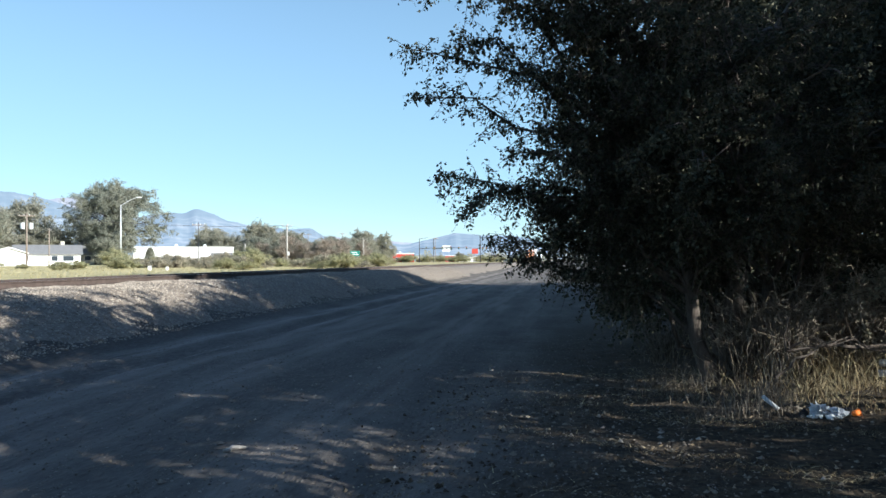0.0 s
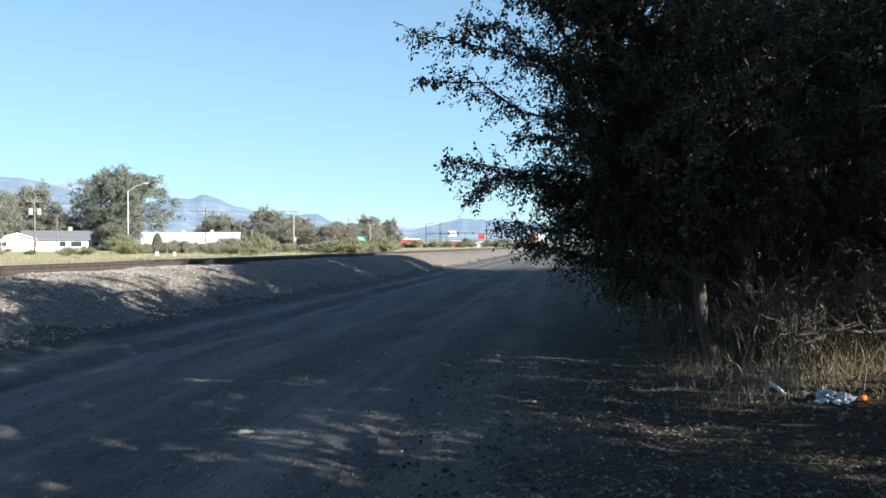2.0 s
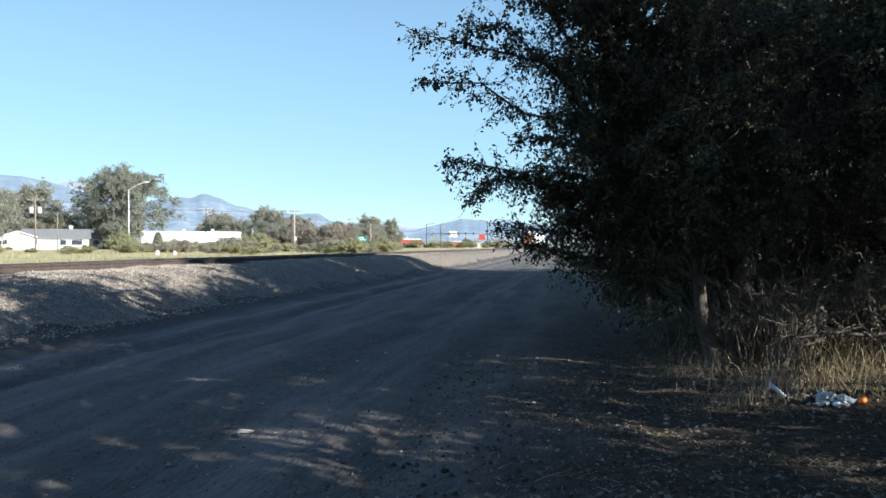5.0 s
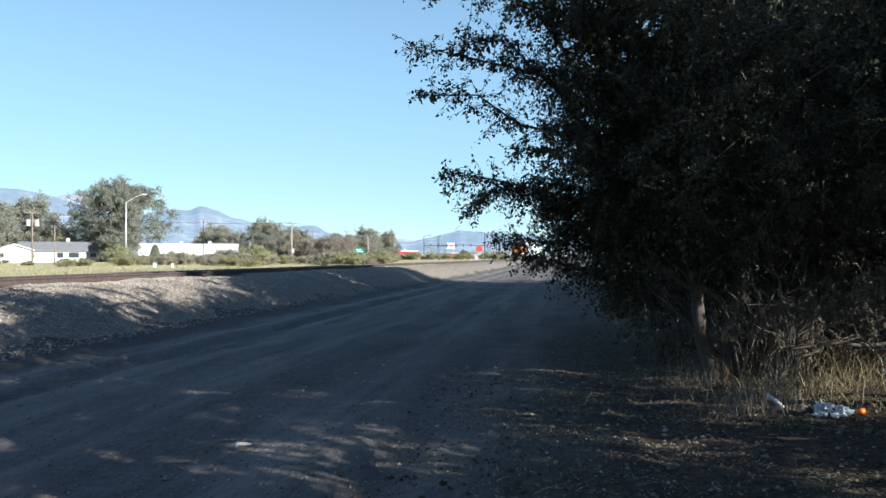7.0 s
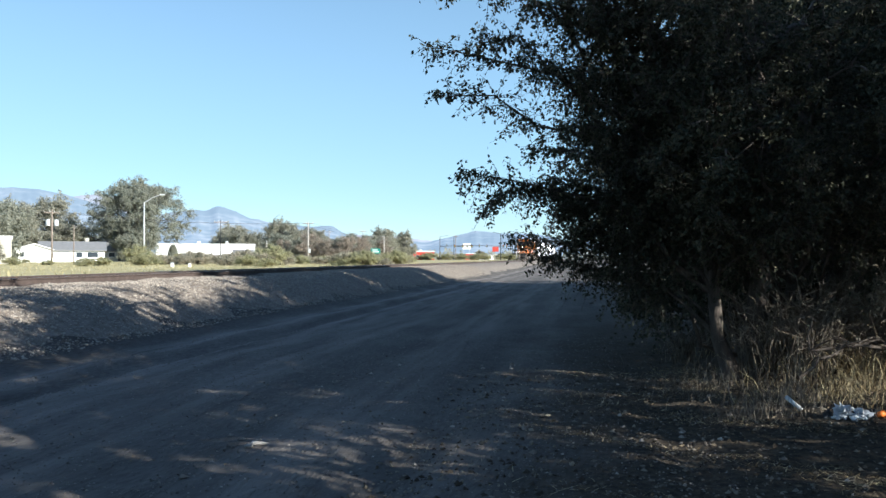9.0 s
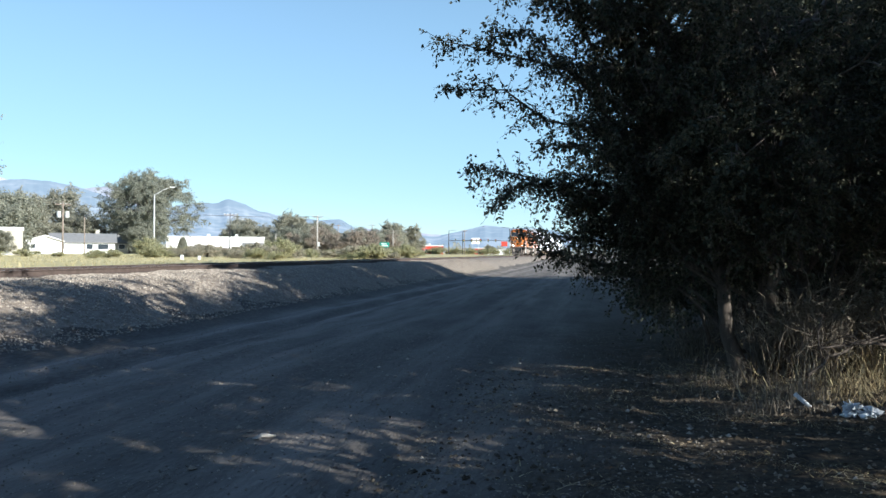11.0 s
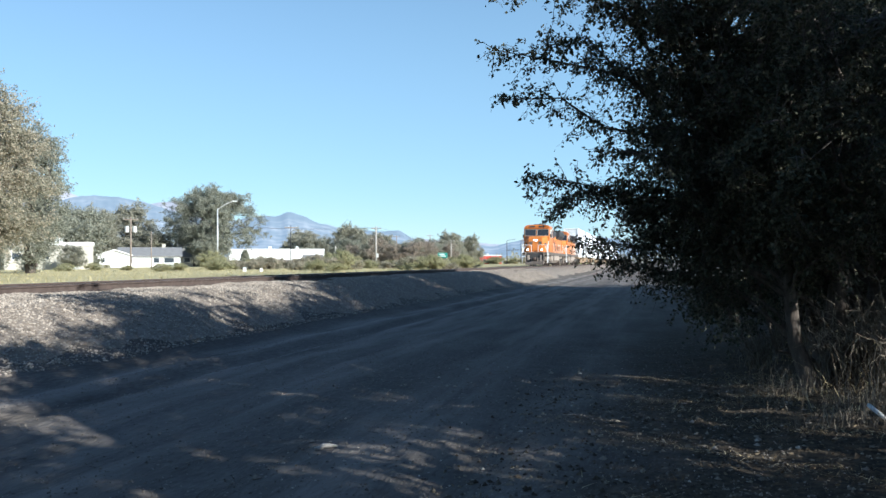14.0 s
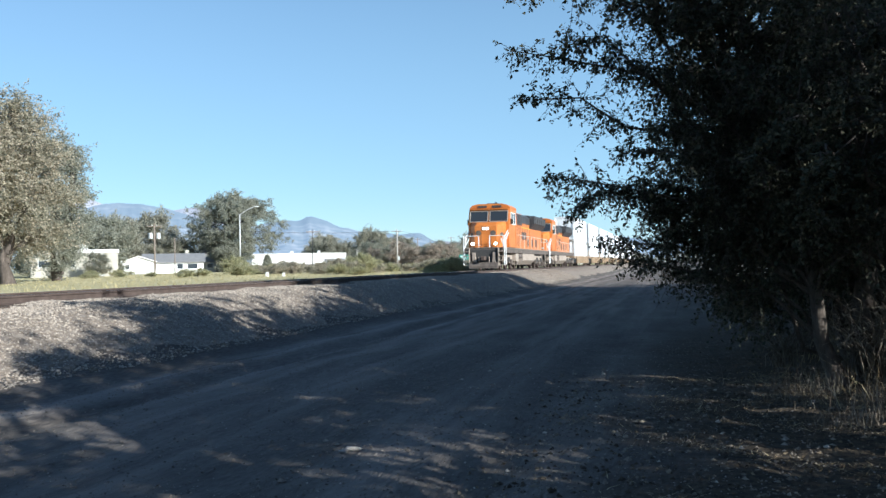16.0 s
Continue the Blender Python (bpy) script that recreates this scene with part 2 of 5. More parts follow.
HEADLAMP = glow("headlight_glow", (1.0, 0.95, 0.84), 5.0)


def hazy_mountain_mat(name, low, high, snow):
    """Far slopes seen through kilometres of air: the air's blue haze is a faint emission put over forest and rock."""
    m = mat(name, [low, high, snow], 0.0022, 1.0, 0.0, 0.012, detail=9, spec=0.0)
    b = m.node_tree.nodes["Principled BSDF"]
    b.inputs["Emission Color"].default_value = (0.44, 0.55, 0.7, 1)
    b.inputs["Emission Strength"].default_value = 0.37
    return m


# ---- mesh helpers ----
def thing(name, at, label, category, group="", turn=0.0, kind=""):
    ob = new(name)
    ob.empty_display_size = 0.2
    ob.matrix_world = pose(*at, 0, 0, turn)
    return tagged(ob, label, category, group, kind)


def part(name, bm, material, parent=None, label="", smooth=False):
    me = bpy.data.meshes.new(name)
    bm.to_mesh(me)
    bm.free()
    me.materials.append(material)
    if smooth:
        me.polygons.foreach_set("use_smooth", [True] * len(me.polygons))
    ob = new(name, me)
    ob.parent = parent
    if label:
        ob["label"] = label
    return ob


def raw(name, verts, faces, material, parent=None, label="", smooth=False):
    """A mesh object from arrays; faces is an (n, 3) or (n, 4) array."""
    verts, faces = np.asarray(verts, np.float32), np.asarray(faces, np.int32)
    me = bpy.data.meshes.new(name)
    me.vertices.add(len(verts))
    me.vertices.foreach_set("co", verts.ravel())
    k = faces.shape[1]
    me.loops.add(faces.size)
    me.loops.foreach_set("vertex_index", faces.ravel())
    me.polygons.add(len(faces))
    me.polygons.foreach_set("loop_start", np.arange(0, faces.size, k, dtype=np.int32))
    me.polygons.foreach_set("use_smooth", np.full(len(faces), smooth))
    me.update(calc_edges=True)
    me.validate()
    me.materials.append(material)
    ob = new(name, me)
    ob.parent = parent
    if label:
        ob["label"] = label
    return ob


def box(bm, x0, x1, y0, y1, z0, z1, bevel=0.0):
    vs = [bm.verts.new((x, y, z)) for x in (x0, x1) for y in (y0, y1) for z in (z0, z1)]
    fs = [bm.faces.new([vs[i] for i in q]) for q in ((0, 1, 3, 2), (4, 6, 7, 5), (0, 4, 5, 1), (2, 3, 7, 6), (0, 2, 6, 4), (1, 5, 7, 3))]
    if bevel:
        es = list({e for f in fs for e in f.edges})
        bmesh.ops.bevel(bm, geom=es, offset=bevel, segments=2, affect="EDGES", profile=0.5)
    return bm


def rod(bm, p, q, r0, r1=None, seg=8, caps=True):
    """A tapered round bar from p to q."""
    p, q = Vector(p), Vector(q)
    r1 = r0 if r1 is None else r1
    d = (q - p).normalized()
    u = d.orthogonal().normalized()
    w = d.cross(u)
    rings = []
    for c, r in ((p, r0), (q, r1)):
        rings.append([bm.verts.new(c + r * (math.cos(a) * u + math.sin(a) * w)) for a in (2 * math.pi * i / seg for i in range(seg))])
    for i in range(seg):
        j = (i + 1) % seg
        bm.faces.new((rings[0][i], rings[0][j], rings[1][j], rings[1][i]))
    if caps:
        bm.faces.new(rings[0][::-1])
        bm.faces.new(rings[1])
    return bm


def prism(bm, profile, axis, a, b):
    """A closed outline of (u, v) pushed along an axis from a to b."""
    def at(u, v, w):
        return (w, u, v) if axis == "x" else (u, w, v) if axis == "y" else (u, v, w)
    r0 = [bm.verts.new(at(u, v, a)) for u, v in profile]
    r1 = [bm.verts.new(at(u, v, b)) for u, v in profile]
    n = len(profile)
    for i in range(n):
        j = (i + 1) % n
        bm.faces.new((r0[i], r0[j], r1[j], r1[i]))
    bm.faces.new(r0[::-1])
    bm.faces.new(r1)
    bmesh.ops.recalc_face_normals(bm, faces=bm.faces)
    return bm


def B():
    return bmesh.new()


# ---- ground ----
TRACK_X, RAIL_Z = -13.1, 1.15
rng = np.random.default_rng(7)


def ramp01(x, a, b):
    s = np.clip((x - a) / (b - a), 0, 1)
    return s * s * (3 - 2 * s)


def ground_z(x, y):
    """Dirt road, the railway bank beside it, and the fields beyond."""
    x, y = np.asarray(x, float), np.asarray(y, float)
    bank = 0.9 * ramp01(-x, 6.9, 10.6)
    toe = 0.085 * np.exp(-((x + 6.85) / 0.28) ** 2) - 0.05 * np.exp(-((x + 6.35) / 0.2) ** 2) + 0.04 * np.exp(-((x + 5.9) / 0.25) ** 2)
    ruts = sum(-0.035 * np.exp(-((x - c - 0.25 * np.sin(y * 0.11 + c)) / 0.22) ** 2) for c in (-5.0, -3.1, -1.3, 0.6))
    lumps = 0.018 * np.sin(x * 2.1 + 0.6 * np.sin(y * 0.9)) * np.sin(y * 1.3 + x * 0.5) + 0.03 * np.sin(x * 0.6 + 1) * np.sin(y * 0.35)
    clods = 0.011 * np.sin(x * 7.3 + 2 * np.sin(y * 3.1)) * np.sin(y * 6.1 + 1.7 * np.sin(x * 4.3)) * (1 - ramp01(np.hypot(x, y), 16, 26))
    near = (ruts + lumps + toe + clods) * (1 - ramp01(np.hypot(x, y), 40, 90)) * (1 - ramp01(-x, 8, 10))
    verge = 0.14 * ramp01(x, 1.2, 4.0)
    far = 0.15 * ramp01(-x, 17, 30)
    road = 0.75 * ramp01(y, 75, 260) * (1 - ramp01(-x, 6.9, 10.6))
    drop = -0.25 * ramp01(-x, 16.2, 18.2)
    return bank + near + verge * (1 - ramp01(y, 75, 260)) + far + drop + road


def axis_steps(lo, hi, fine_lo, fine_hi, step, grow):
    a = list(np.arange(fine_lo, fine_hi + 1e-6, step))
    s = step
    while a[-1] < hi:
        s *= grow
        a.append(min(hi, a[-1] + s))
    s = step
    while a[0] > lo:
        s *= grow
        a.insert(0, max(lo, a[0] - s))
    return np.array(a)


def sheet(name, xs, ys, lift, material, parent=None, smooth=True, height=ground_z):
    X, Y = np.meshgrid(xs, ys)
    Z = height(X, Y) + lift
    idx = np.arange(X.size).reshape(X.shape)
    f = np.stack([idx[:-1, :-1], idx[:-1, 1:], idx[1:, 1:], idx[1:, :-1]], -1).reshape(-1, 4)
    return raw(name, np.stack([X, Y, Z], -1).reshape(-1, 3), f, material, parent, "", smooth)


gx = axis_steps(-4800, 4800, -20, 10, 0.16, 1.12)
gy = axis_steps(-2000, 4900, 3, 34, 0.16, 1.06)
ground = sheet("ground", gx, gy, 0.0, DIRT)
tagged(ground, "dusty grey-brown dirt ground with tyre ruts", "ground", kind="structure")
bx = np.concatenate([np.arange(-18.3, -7.4, 0.14)])
by = axis_steps(-120, 900, 4, 60, 0.2, 1.08)


def bank_z(x, y):
    edge = 0.035 * np.sin(y * 1.1 + np.sin(y * 0.37) * 2) + 0.02 * np.sin(y * 3.7 + x * 2)
    return ground_z(x, y) - 0.05 + (0.12 + edge) * ramp01(-x, 7.3, 9.3) * (1 - ramp01(-x, 17, 18.2))


bank = sheet("ballast_bank", bx, by, 0.0, BALLAST, None, True, bank_z)
tagged(bank, "pale grey-brown crushed stone railway bank beside the dirt road", "ballast", kind="structure")
fx = axis_steps(-4700, -18.0, -60, -18.0, 1.2, 1.15)
fy = axis_steps(-1500, 4800, 0, 150, 2.0, 1.12)
field = sheet("field", fx, fy, 0.03, FIELD)
tagged(field, "yellow-green grassy field beyond the railway", "field", kind="structure")


def scatter_stones(name, n, xr, yr, smin, smax, material, label, zf, dense=None, skew=1.0):
    """Many angular stones, each a squashed octahedron with jittered corners."""
    base = np.array([(1, 0, 0), (-1, 0, 0), (0, 1, 0), (0, -1, 0), (0, 0, 1), (0, 0, -1)], float)
    tri = np.array([(0, 2, 4), (2, 1, 4), (1, 3, 4), (3, 0, 4), (2, 0, 5), (1, 2, 5), (3, 1, 5), (0, 3, 5)])
    x = xr[0] + (xr[1] - xr[0]) * rng.random(n) ** skew
    y = yr[0] + (yr[1] - yr[0]) * rng.random(n) ** (dense or 1.0)
    s = smin + (smax - smin) * rng.random(n) ** 3
    v = base[None] * (1 + rng.uniform(-0.35, 0.35, (n, 6, 1))) + rng.uniform(-0.25, 0.25, (n, 6, 3))
    a = rng.uniform(0, 6.28, n)
    c, q = np.cos(a), np.sin(a)
    v = v * s[:, None, None] * np.stack([np.ones(n), rng.uniform(0.6, 1, n), rng.uniform(0.45, 0.8, n)], -1)[:, None, :]
    vx = v[..., 0] * c[:, None] - v[..., 1] * q[:, None]
    vy = v[..., 0] * q[:, None] + v[..., 1] * c[:, None]
    out = np.stack([vx + x[:, None], vy + y[:, None], v[..., 2] + (zf(x, y) + 0.1 * s)[:, None]], -1)
    f = tri[None] + (np.arange(n) * 6)[:, None, None]
    ob = raw(name, out.reshape(-1, 3), f.reshape(-1, 3), material)
    return tagged(ob, label, "stones", kind="stuff")


scatter_stones("bank_stones", 90000, (-12.1, -7.9), (8, 75), 0.016, 0.04, STONE, "loose pale crushed stones on the railway bank", lambda x, y: np.maximum(bank_z(x, y), ground_z(x, y)), 1.6, 1.9)
scatter_stones("road_pebbles", 34000, (-7.5, 1.2), (3.5, 18), 0.004, 0.016, PEBBLE, "small pebbles strewn over the dirt road", ground_z, 1.5)
scatter_stones("soil_clods", 5000, (-1.6, 3.2), (4.4, 11.5), 0.008, 0.034, CLOD, "crumbly clods and small stones on the dark soil", ground_z, 1.5)
scatter_stones("road_cobbles", 380, (-3.5, 2.4), (4.5, 13), 0.012, 0.04, STONE, "fist-sized pale stones lying on the dirt", ground_z, 1.4)


# ---- railway track ----
def build_track():
    for side, x in (("near", TRACK_X + 0.755), ("far", TRACK_X - 0.755)):
        z = RAIL_Z
        prof = [(x - 0.07, z - 0.17), (x + 0.07, z - 0.17), (x + 0.07, z - 0.158), (x + 0.012, z - 0.14), (x + 0.01, z - 0.05), (x + 0.036, z - 0.038),
                (x + 0.036, z - 0.008), (x + 0.028, z), (x - 0.028, z), (x - 0.036, z - 0.008), (x - 0.036, z - 0.038), (x - 0.01, z - 0.05), (x - 0.012, z - 0.14), (x - 0.07, z - 0.158)]
        rail = part("rail", prism(B(), prof, "y", -100, 800), RUST, None)
        tagged(rail, "long rusty brown steel rail of the railway", "rail", "rails of the track")
        top = part("running_surface", box(B(), x - 0.026, x + 0.026, -100, 800, z + 0.0005, z + 0.004), RAILTOP, rail, "worn shiny rail head")
    me = None
    for i in range(200):
        y = 2.0 + i * 0.53
        if me is None:
            o = part("sleeper", box(B(), -1.3, 1.3, -0.115, 0.115, -0.15, 0.0, 0.012), TIE)
            me = o.data
        else:
            o = new("sleeper", me)
        o.matrix_world = pose(TRACK_X + 0.02 * math.sin(i * 7.3), y, RAIL_Z - 0.175, 0, 0, 0.6 * math.sin(i * 3.1))
        tagged(o, "weathered dark timber railway sleeper bedded in ballast", "sleeper", "sleepers of the track")


build_track()


# ---- trees ----
class Sticks:
    """Collects tapered tubes into one mesh."""
    def __init__(self, seg=6):
        self.v, self.f, self.n, self.seg = [], [], 0, seg

    def tube(self, pts, rad):
        pts = np.asarray(pts, float)
        k = self.seg
        d = np.gradient(pts, axis=0)
        d /= np.linalg.norm(d, axis=1)[:, None] + 1e-9
        ref = np.where(np.abs(d[:, 2:3]) > 0.9, np.array([[1.0, 0, 0]]), np.array([[0, 0, 1.0]]))
        u = np.cross(d, ref)
        u /= np.linalg.norm(u, axis=1)[:, None] + 1e-9
        w = np.cross(d, u)
        a = np.linspace(0, 2 * np.pi, k, endpoint=False)
        ring = pts[:, None, :] + np.asarray(rad)[:, None, None] * (np.cos(a)[None, :, None] * u[:, None, :] + np.sin(a)[None, :, None] * w[:, None, :])
        m = len(pts)
        idx = self.n + np.arange(m * k).reshape(m, k)
        nx = np.roll(idx, -1, 1)
        self.f.append(np.stack([idx[:-1], nx[:-1], nx[1:], idx[1:]], -1).reshape(-1, 4))
        self.v.append(ring.reshape(-1, 3))
        self.n += m * k

    def done(self, name, material, parent=None, label=""):
        return raw(name, np.concatenate(self.v), np.concatenate(self.f), material, parent, label, True)


def leaf_mesh(name, pos, size, material, parent, g, droop=0.5, label="", long=1.8):
    """Folded leaf blades, four corners each, at the places given."""
    n = len(pos)
    a = g.uniform(0, 6.283, n)
    tilt = g.normal(-droop, 0.5, n)
    d = np.stack([np.cos(a) * np.cos(tilt), np.sin(a) * np.cos(tilt), np.sin(tilt)], -1)
    r = g.normal(size=(n, 3))
    u = np.cross(d, r)
    u /= np.linalg.norm(u, axis=1)[:, None] + 1e-9
    w = np.cross(u, d)
    s = size * g.uniform(0.6, 1.35, n)[:, None]
    mid = pos + d * s * long * 0.45 - w * s * 0.12
    v = np.stack([pos, mid + u * s * 0.5 + w * s * 0.2, pos + d * s * long, mid - u * s * 0.5 + w * s * 0.2], 1)
    i = np.arange(n)[:, None] * 4
    f = np.concatenate([i + np.array([[0, 1, 2]]), i + np.array([[0, 2, 3]])])
    return raw(name, v.reshape(-1, 3), f, material, parent, label)


def bend(p, q, g, sag=0.0, wob=0.08, n=6):
    """A slightly crooked curve from p to q."""
    p, q = np.asarray(p, float), np.asarray(q, float)
    t = np.linspace(0, 1, n)[:, None]
    L = np.linalg.norm(q - p)
    c = p + (q - p) * t + np.array([0, 0, 1.0]) * (4 * t * (1 - t)) * sag * L
    c[1:-1] += g.normal(0, wob * L / n, (n - 2, 3))
    return c


def tree(name, at, height, spread, base, seed, leaf, n_limb, n_sub, n_twig, n_leaf, material, label, category="tree", group="", trunk_r=0.2, tips=None,
         stems=1, twig_len=0.5, droop=0.5, lean=(0, 0), squash=1.0, leaf_long=1.8, dome=False):
    """A tree with trunk, limbs, twigs and single leaves. Tips, where given, are limb ends in the tree's own space."""
    g = np.random.default_rng(seed)
    root = thing(name, at, label, category, group)
    wood = Sticks(7)
    limbs = Sticks(5)
    top = np.array([lean[0], lean[1], height * 0.8])
    trunks = []
    for k in range(stems):
        off = g.normal(0, 0.16, 3) * (stems > 1) * np.array([1, 1, 0])
        c = bend(off - np.array([0, 0, 0.15]), top * (1 if k == 0 else g.uniform(0.55, 0.9)) + off * 5 * (k > 0), g, 0, 0.12, 9)
        trunks.append(c)
        tr = trunk_r * (1 if k == 0 else 0.6)
        rr = tr * np.linspace(1, 0.22, 9)
        rr[0] *= 1.35
        wood.tube(c, rr)
    ends = []
    if tips is not None:
        ends += [np.array(q, float) for q in tips]
    while len(ends) < n_limb:
        az = g.uniform(0, 6.283)
        h = g.uniform(0, 1) ** 0.9
        prof = math.sin(math.pi * (0.12 + 0.83 * h)) ** 0.6
        if dome:
            prof = math.sqrt(1 - (max(0.0, h - 0.4) / 0.62) ** 2) * (0.75 + 0.6 * min(h, 0.4))
        r = spread * prof * g.uniform(0.7, 1.05)
        ends.append(np.array([math.cos(az) * r + lean[0] * h, math.sin(az) * r * squash + lean[1] * h, base + (height - base) * h]))
    leaves = []
    for i_end, e in enumerate(ends):
        spray = tips is not None and i_end < len(tips)
        c = trunks[g.integers(len(trunks))]
        want = np.clip((e[2] - 0.35 * np.hypot(e[0], e[1])) / (height * 0.8), 0.12, 0.95)
        s = c[int(round(want * (len(c) - 1)))]
        limb = bend(s, e, g, 0.12, 0.25, 8)
        L = np.linalg.norm(e - s)
        limbs.tube(limb, np.linspace((0.007 if spray else 0.014) * L + 0.01, 0.004, 8))
        if spray:
            # flat, tapering fans of twigs that end at the limb's tip
            axis = limb[-1] - limb[3]
            axis /= np.linalg.norm(axis)
            for j in range(n_sub * 3):
                t = 0.3 + 0.7 * j / (n_sub * 3 - 1)
                f7 = t * 7
                k0 = min(6, int(f7))
                p = limb[k0] + (limb[k0 + 1] - limb[k0]) * (f7 - k0)
                for k in range(max(2, (n_twig * 3) // 4)):
                    td = axis * g.uniform(0.1, 1.0) + g.normal(0, 0.62, 3) + np.array([0, 0, -0.1 - 0.35 * droop])
                    td /= np.linalg.norm(td)
                    tl = (0.28 + 0.72 * (1.0 - t) ** 0.8) * g.uniform(0.45, 1.1)
                    m_l = int(n_leaf * 0.62 * (0.35 + tl))
                    t2 = g.random(m_l)[:, None]
                    pts = p + td * tl * t2 + np.array([0, 0, -0.3 * droop * tl]) * t2 ** 2
                    limbs.tube(np.stack([p, p + td * tl * 0.5, p + td * tl + np.array([0, 0, -0.3 * droop * tl])]), np.array([0.004, 0.003, 0.0015]))
                    leaves.append(pts + g.normal(0, leaf * 0.8, (m_l, 3)))
            continue
        for j in range(n_sub):
            t = g.uniform(0.3, 1.0) if j else 1.0
            p = limb[min(7, int(t * 7))]
            dirn = (e - s) / (L + 1e-6) * 0.7 + g.normal(0, 0.6, 3) * np.array([1, 1, 0.7]) + np.array([0, 0, -0.15])
            dirn /= np.linalg.norm(dirn)
            sl = L * g.uniform(0.15, 0.34) * (1.15 - 0.5 * t) + twig_len * 0.5
            q = p + dirn * sl
            sub = bend(p, q, g, 0.05, 0.2, 5)
            limbs.tube(sub, np.linspace(0.011, 0.003, 5) * (1 + L * 0.08))
            for k in range(n_twig):
                p2 = sub[g.integers(1, 5)]
                td = dirn * 0.6 + g.normal(0, 0.65, 3) + np.array([0, 0, -0.3 * droop])
                td /= np.linalg.norm(td)
                tl = twig_len * g.uniform(0.5, 1.2)
                t2 = g.random(n_leaf)[:, None]
                pts = p2 + td * tl * t2 + np.array([0, 0, -0.25 * droop * tl]) * t2 ** 2
                leaves.append(pts + g.normal(0, leaf * 0.9, (n_leaf, 3)))
    wood.done("trunk", BARK, root)
    limbs.done("branchwork", BARK, root)
    leaf_mesh("crown", np.concatenate(leaves), leaf, material, root, g, droop, "", leaf_long)
    return root


# ---- trees beside the road ----
MX, MY = 2.35, 11.6
main_tips = [(-1.48, 8.85, 4.50), (-1.61, 8.85, 3.85), (-1.58, 9.34, 3.40), (-1.41, 9.88, 2.60), (-1.16, 10.4, 2.15), (-0.81, 10.7, 1.75), (-0.51, 11, 1.57), (-1.06, 9.2, 3.95),
             (-0.5, 9.6, 2.8), (-0.66, 10.2, 2.45), (-1.16, 8.9, 4.95), (-0.76, 8.8, 5.30), (-0.56, 9.2, 4.40), (-0.31, 10.6, 2.33), (-0.16, 11, 2.06), (-0.10, 11.2, 1.86), (-0.36, 9.4, 3.70), (-0.16, 9.9, 3.10),
             (-0.20, 9, 4.90), (0.10, 9.4, 4.30), (0.20, 10, 2.76), (0.40, 10.4, 2.38), (0.50, 9.2, 5.30), (0.70, 9.4, 3.60), (0.90, 9.8, 2.70), (1.20, 10.2, 2.38), (1.40, 9.8, 2.32), (1.00, 9.2, 4.30), (1.80, 9.3, 4.90),
             (1.90, 9.5, 3.40), (2.40, 9.6, 2.76), (2.80, 9.9, 2.32), (2.60, 9.4, 4.10), (3.20, 9.6, 3.20), (3.60, 10, 2.57), (4.20, 10.3, 3.40), (4.60, 10.8, 2.57), (0.20, 11.8, 3.60), (0.70, 11.4, 2.51),
             (1.20, 11, 3.20), (2.20, 10.6, 5.20), (3.40, 10.4, 4.80), (0.30, 12.2, 2.07), (1.00, 12.4, 2.26), (2.00, 9.6, 6.00), (0.60, 9.6, 6.00), (1.60, 10.6, 2.63),
             (-0.9, 8.9, 5.6), (-0.4, 8.8, 5.9), (0.2, 8.8, 5.7), (-1.2, 8.7, 5.25), (-0.5, 9.1, 5.2), (0.0, 9.3, 5.4),
             (0.5, 11, 1.75), (1.1, 11.2, 1.9), (0.0, 10.6, 3.9), (0.1, 11, 3.3), (0.3, 11.2, 4.4), (-0.1, 10.4, 4.6), (0.4, 10.8, 2.9), (0.5, 11.4, 3.9)]
main = tree("elm_tree", (MX, MY, 0.05), 7.0, 3.3, 2.2, 11, 0.029, 80, 8, 7, 36, LEAF, "dense dark green leafy elm with low drooping branches at the roadside", "tree",
            "roadside trees", 0.17, [(a - MX, b - MY, c) for a, b, c in main_tips], stems=4, twig_len=0.42, droop=0.55, leaf_long=1.8)

short_tree = tree("elm_tree", (6.6, 12.2, 0.1), 6.8, 3.4, 0.6, 21, 0.06, 60, 8, 6, 15, LEAF, "dense shaded green elm growing in the roadside thicket", "tree",
                  "roadside trees", 0.16, stems=3, twig_len=0.5)
# the three at negative y are added unseen behind the camera to block light
for x, y, turn, s in ((2.3, 15.2, 40, 0.78), (4.9, 16.6, 70, 0.95), (10.5, 15.0, 100, 1.1), (6.8, -9.0, 20, 1.15), 
                      (1.5, -8.5, 80, 1.2), (-3.5, -10, 130, 1.25)):
    copy_thing(short_tree, pose(x, y, 0.1, 0, 0, turn)).scale = (s, s, s)
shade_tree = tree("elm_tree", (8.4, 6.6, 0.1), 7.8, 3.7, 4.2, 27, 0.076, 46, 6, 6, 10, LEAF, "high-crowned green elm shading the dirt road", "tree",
                  "roadside trees", 0.22, stems=2, twig_len=0.5, dome=True)
for x, y, turn, s in ((8.8, 1.4, 200, 1.04), (8.2, -3.4, 310, 0.9), (8.0, -8.5, 90, 1.0), (9.0, 10.6, 50, 1.0), (9.6, 13.6, 20, 1.06), (10.2, 4.2, 140, 0.88), (8.0, 0.9, 70, 0.72), (14.2, 14.0, 260, 1.1)):
    copy_thing(shade_tree, pose(x, y, 0.1, 0, 0, turn)).scale = (s, s, s)
# young elms outside the view, added to dapple the right-hand ground with shade
unseen_elm = tree("elm_tree", (7.2, 4.2, 0.1), 3.6, 1.9, 0.3, 33, 0.05, 34, 5, 4, 5, LEAF, "low bushy young elm added out of view to fleck the ground with shade", "tree",
                   "roadside hedge", 0.06, stems=3, twig_len=0.4)
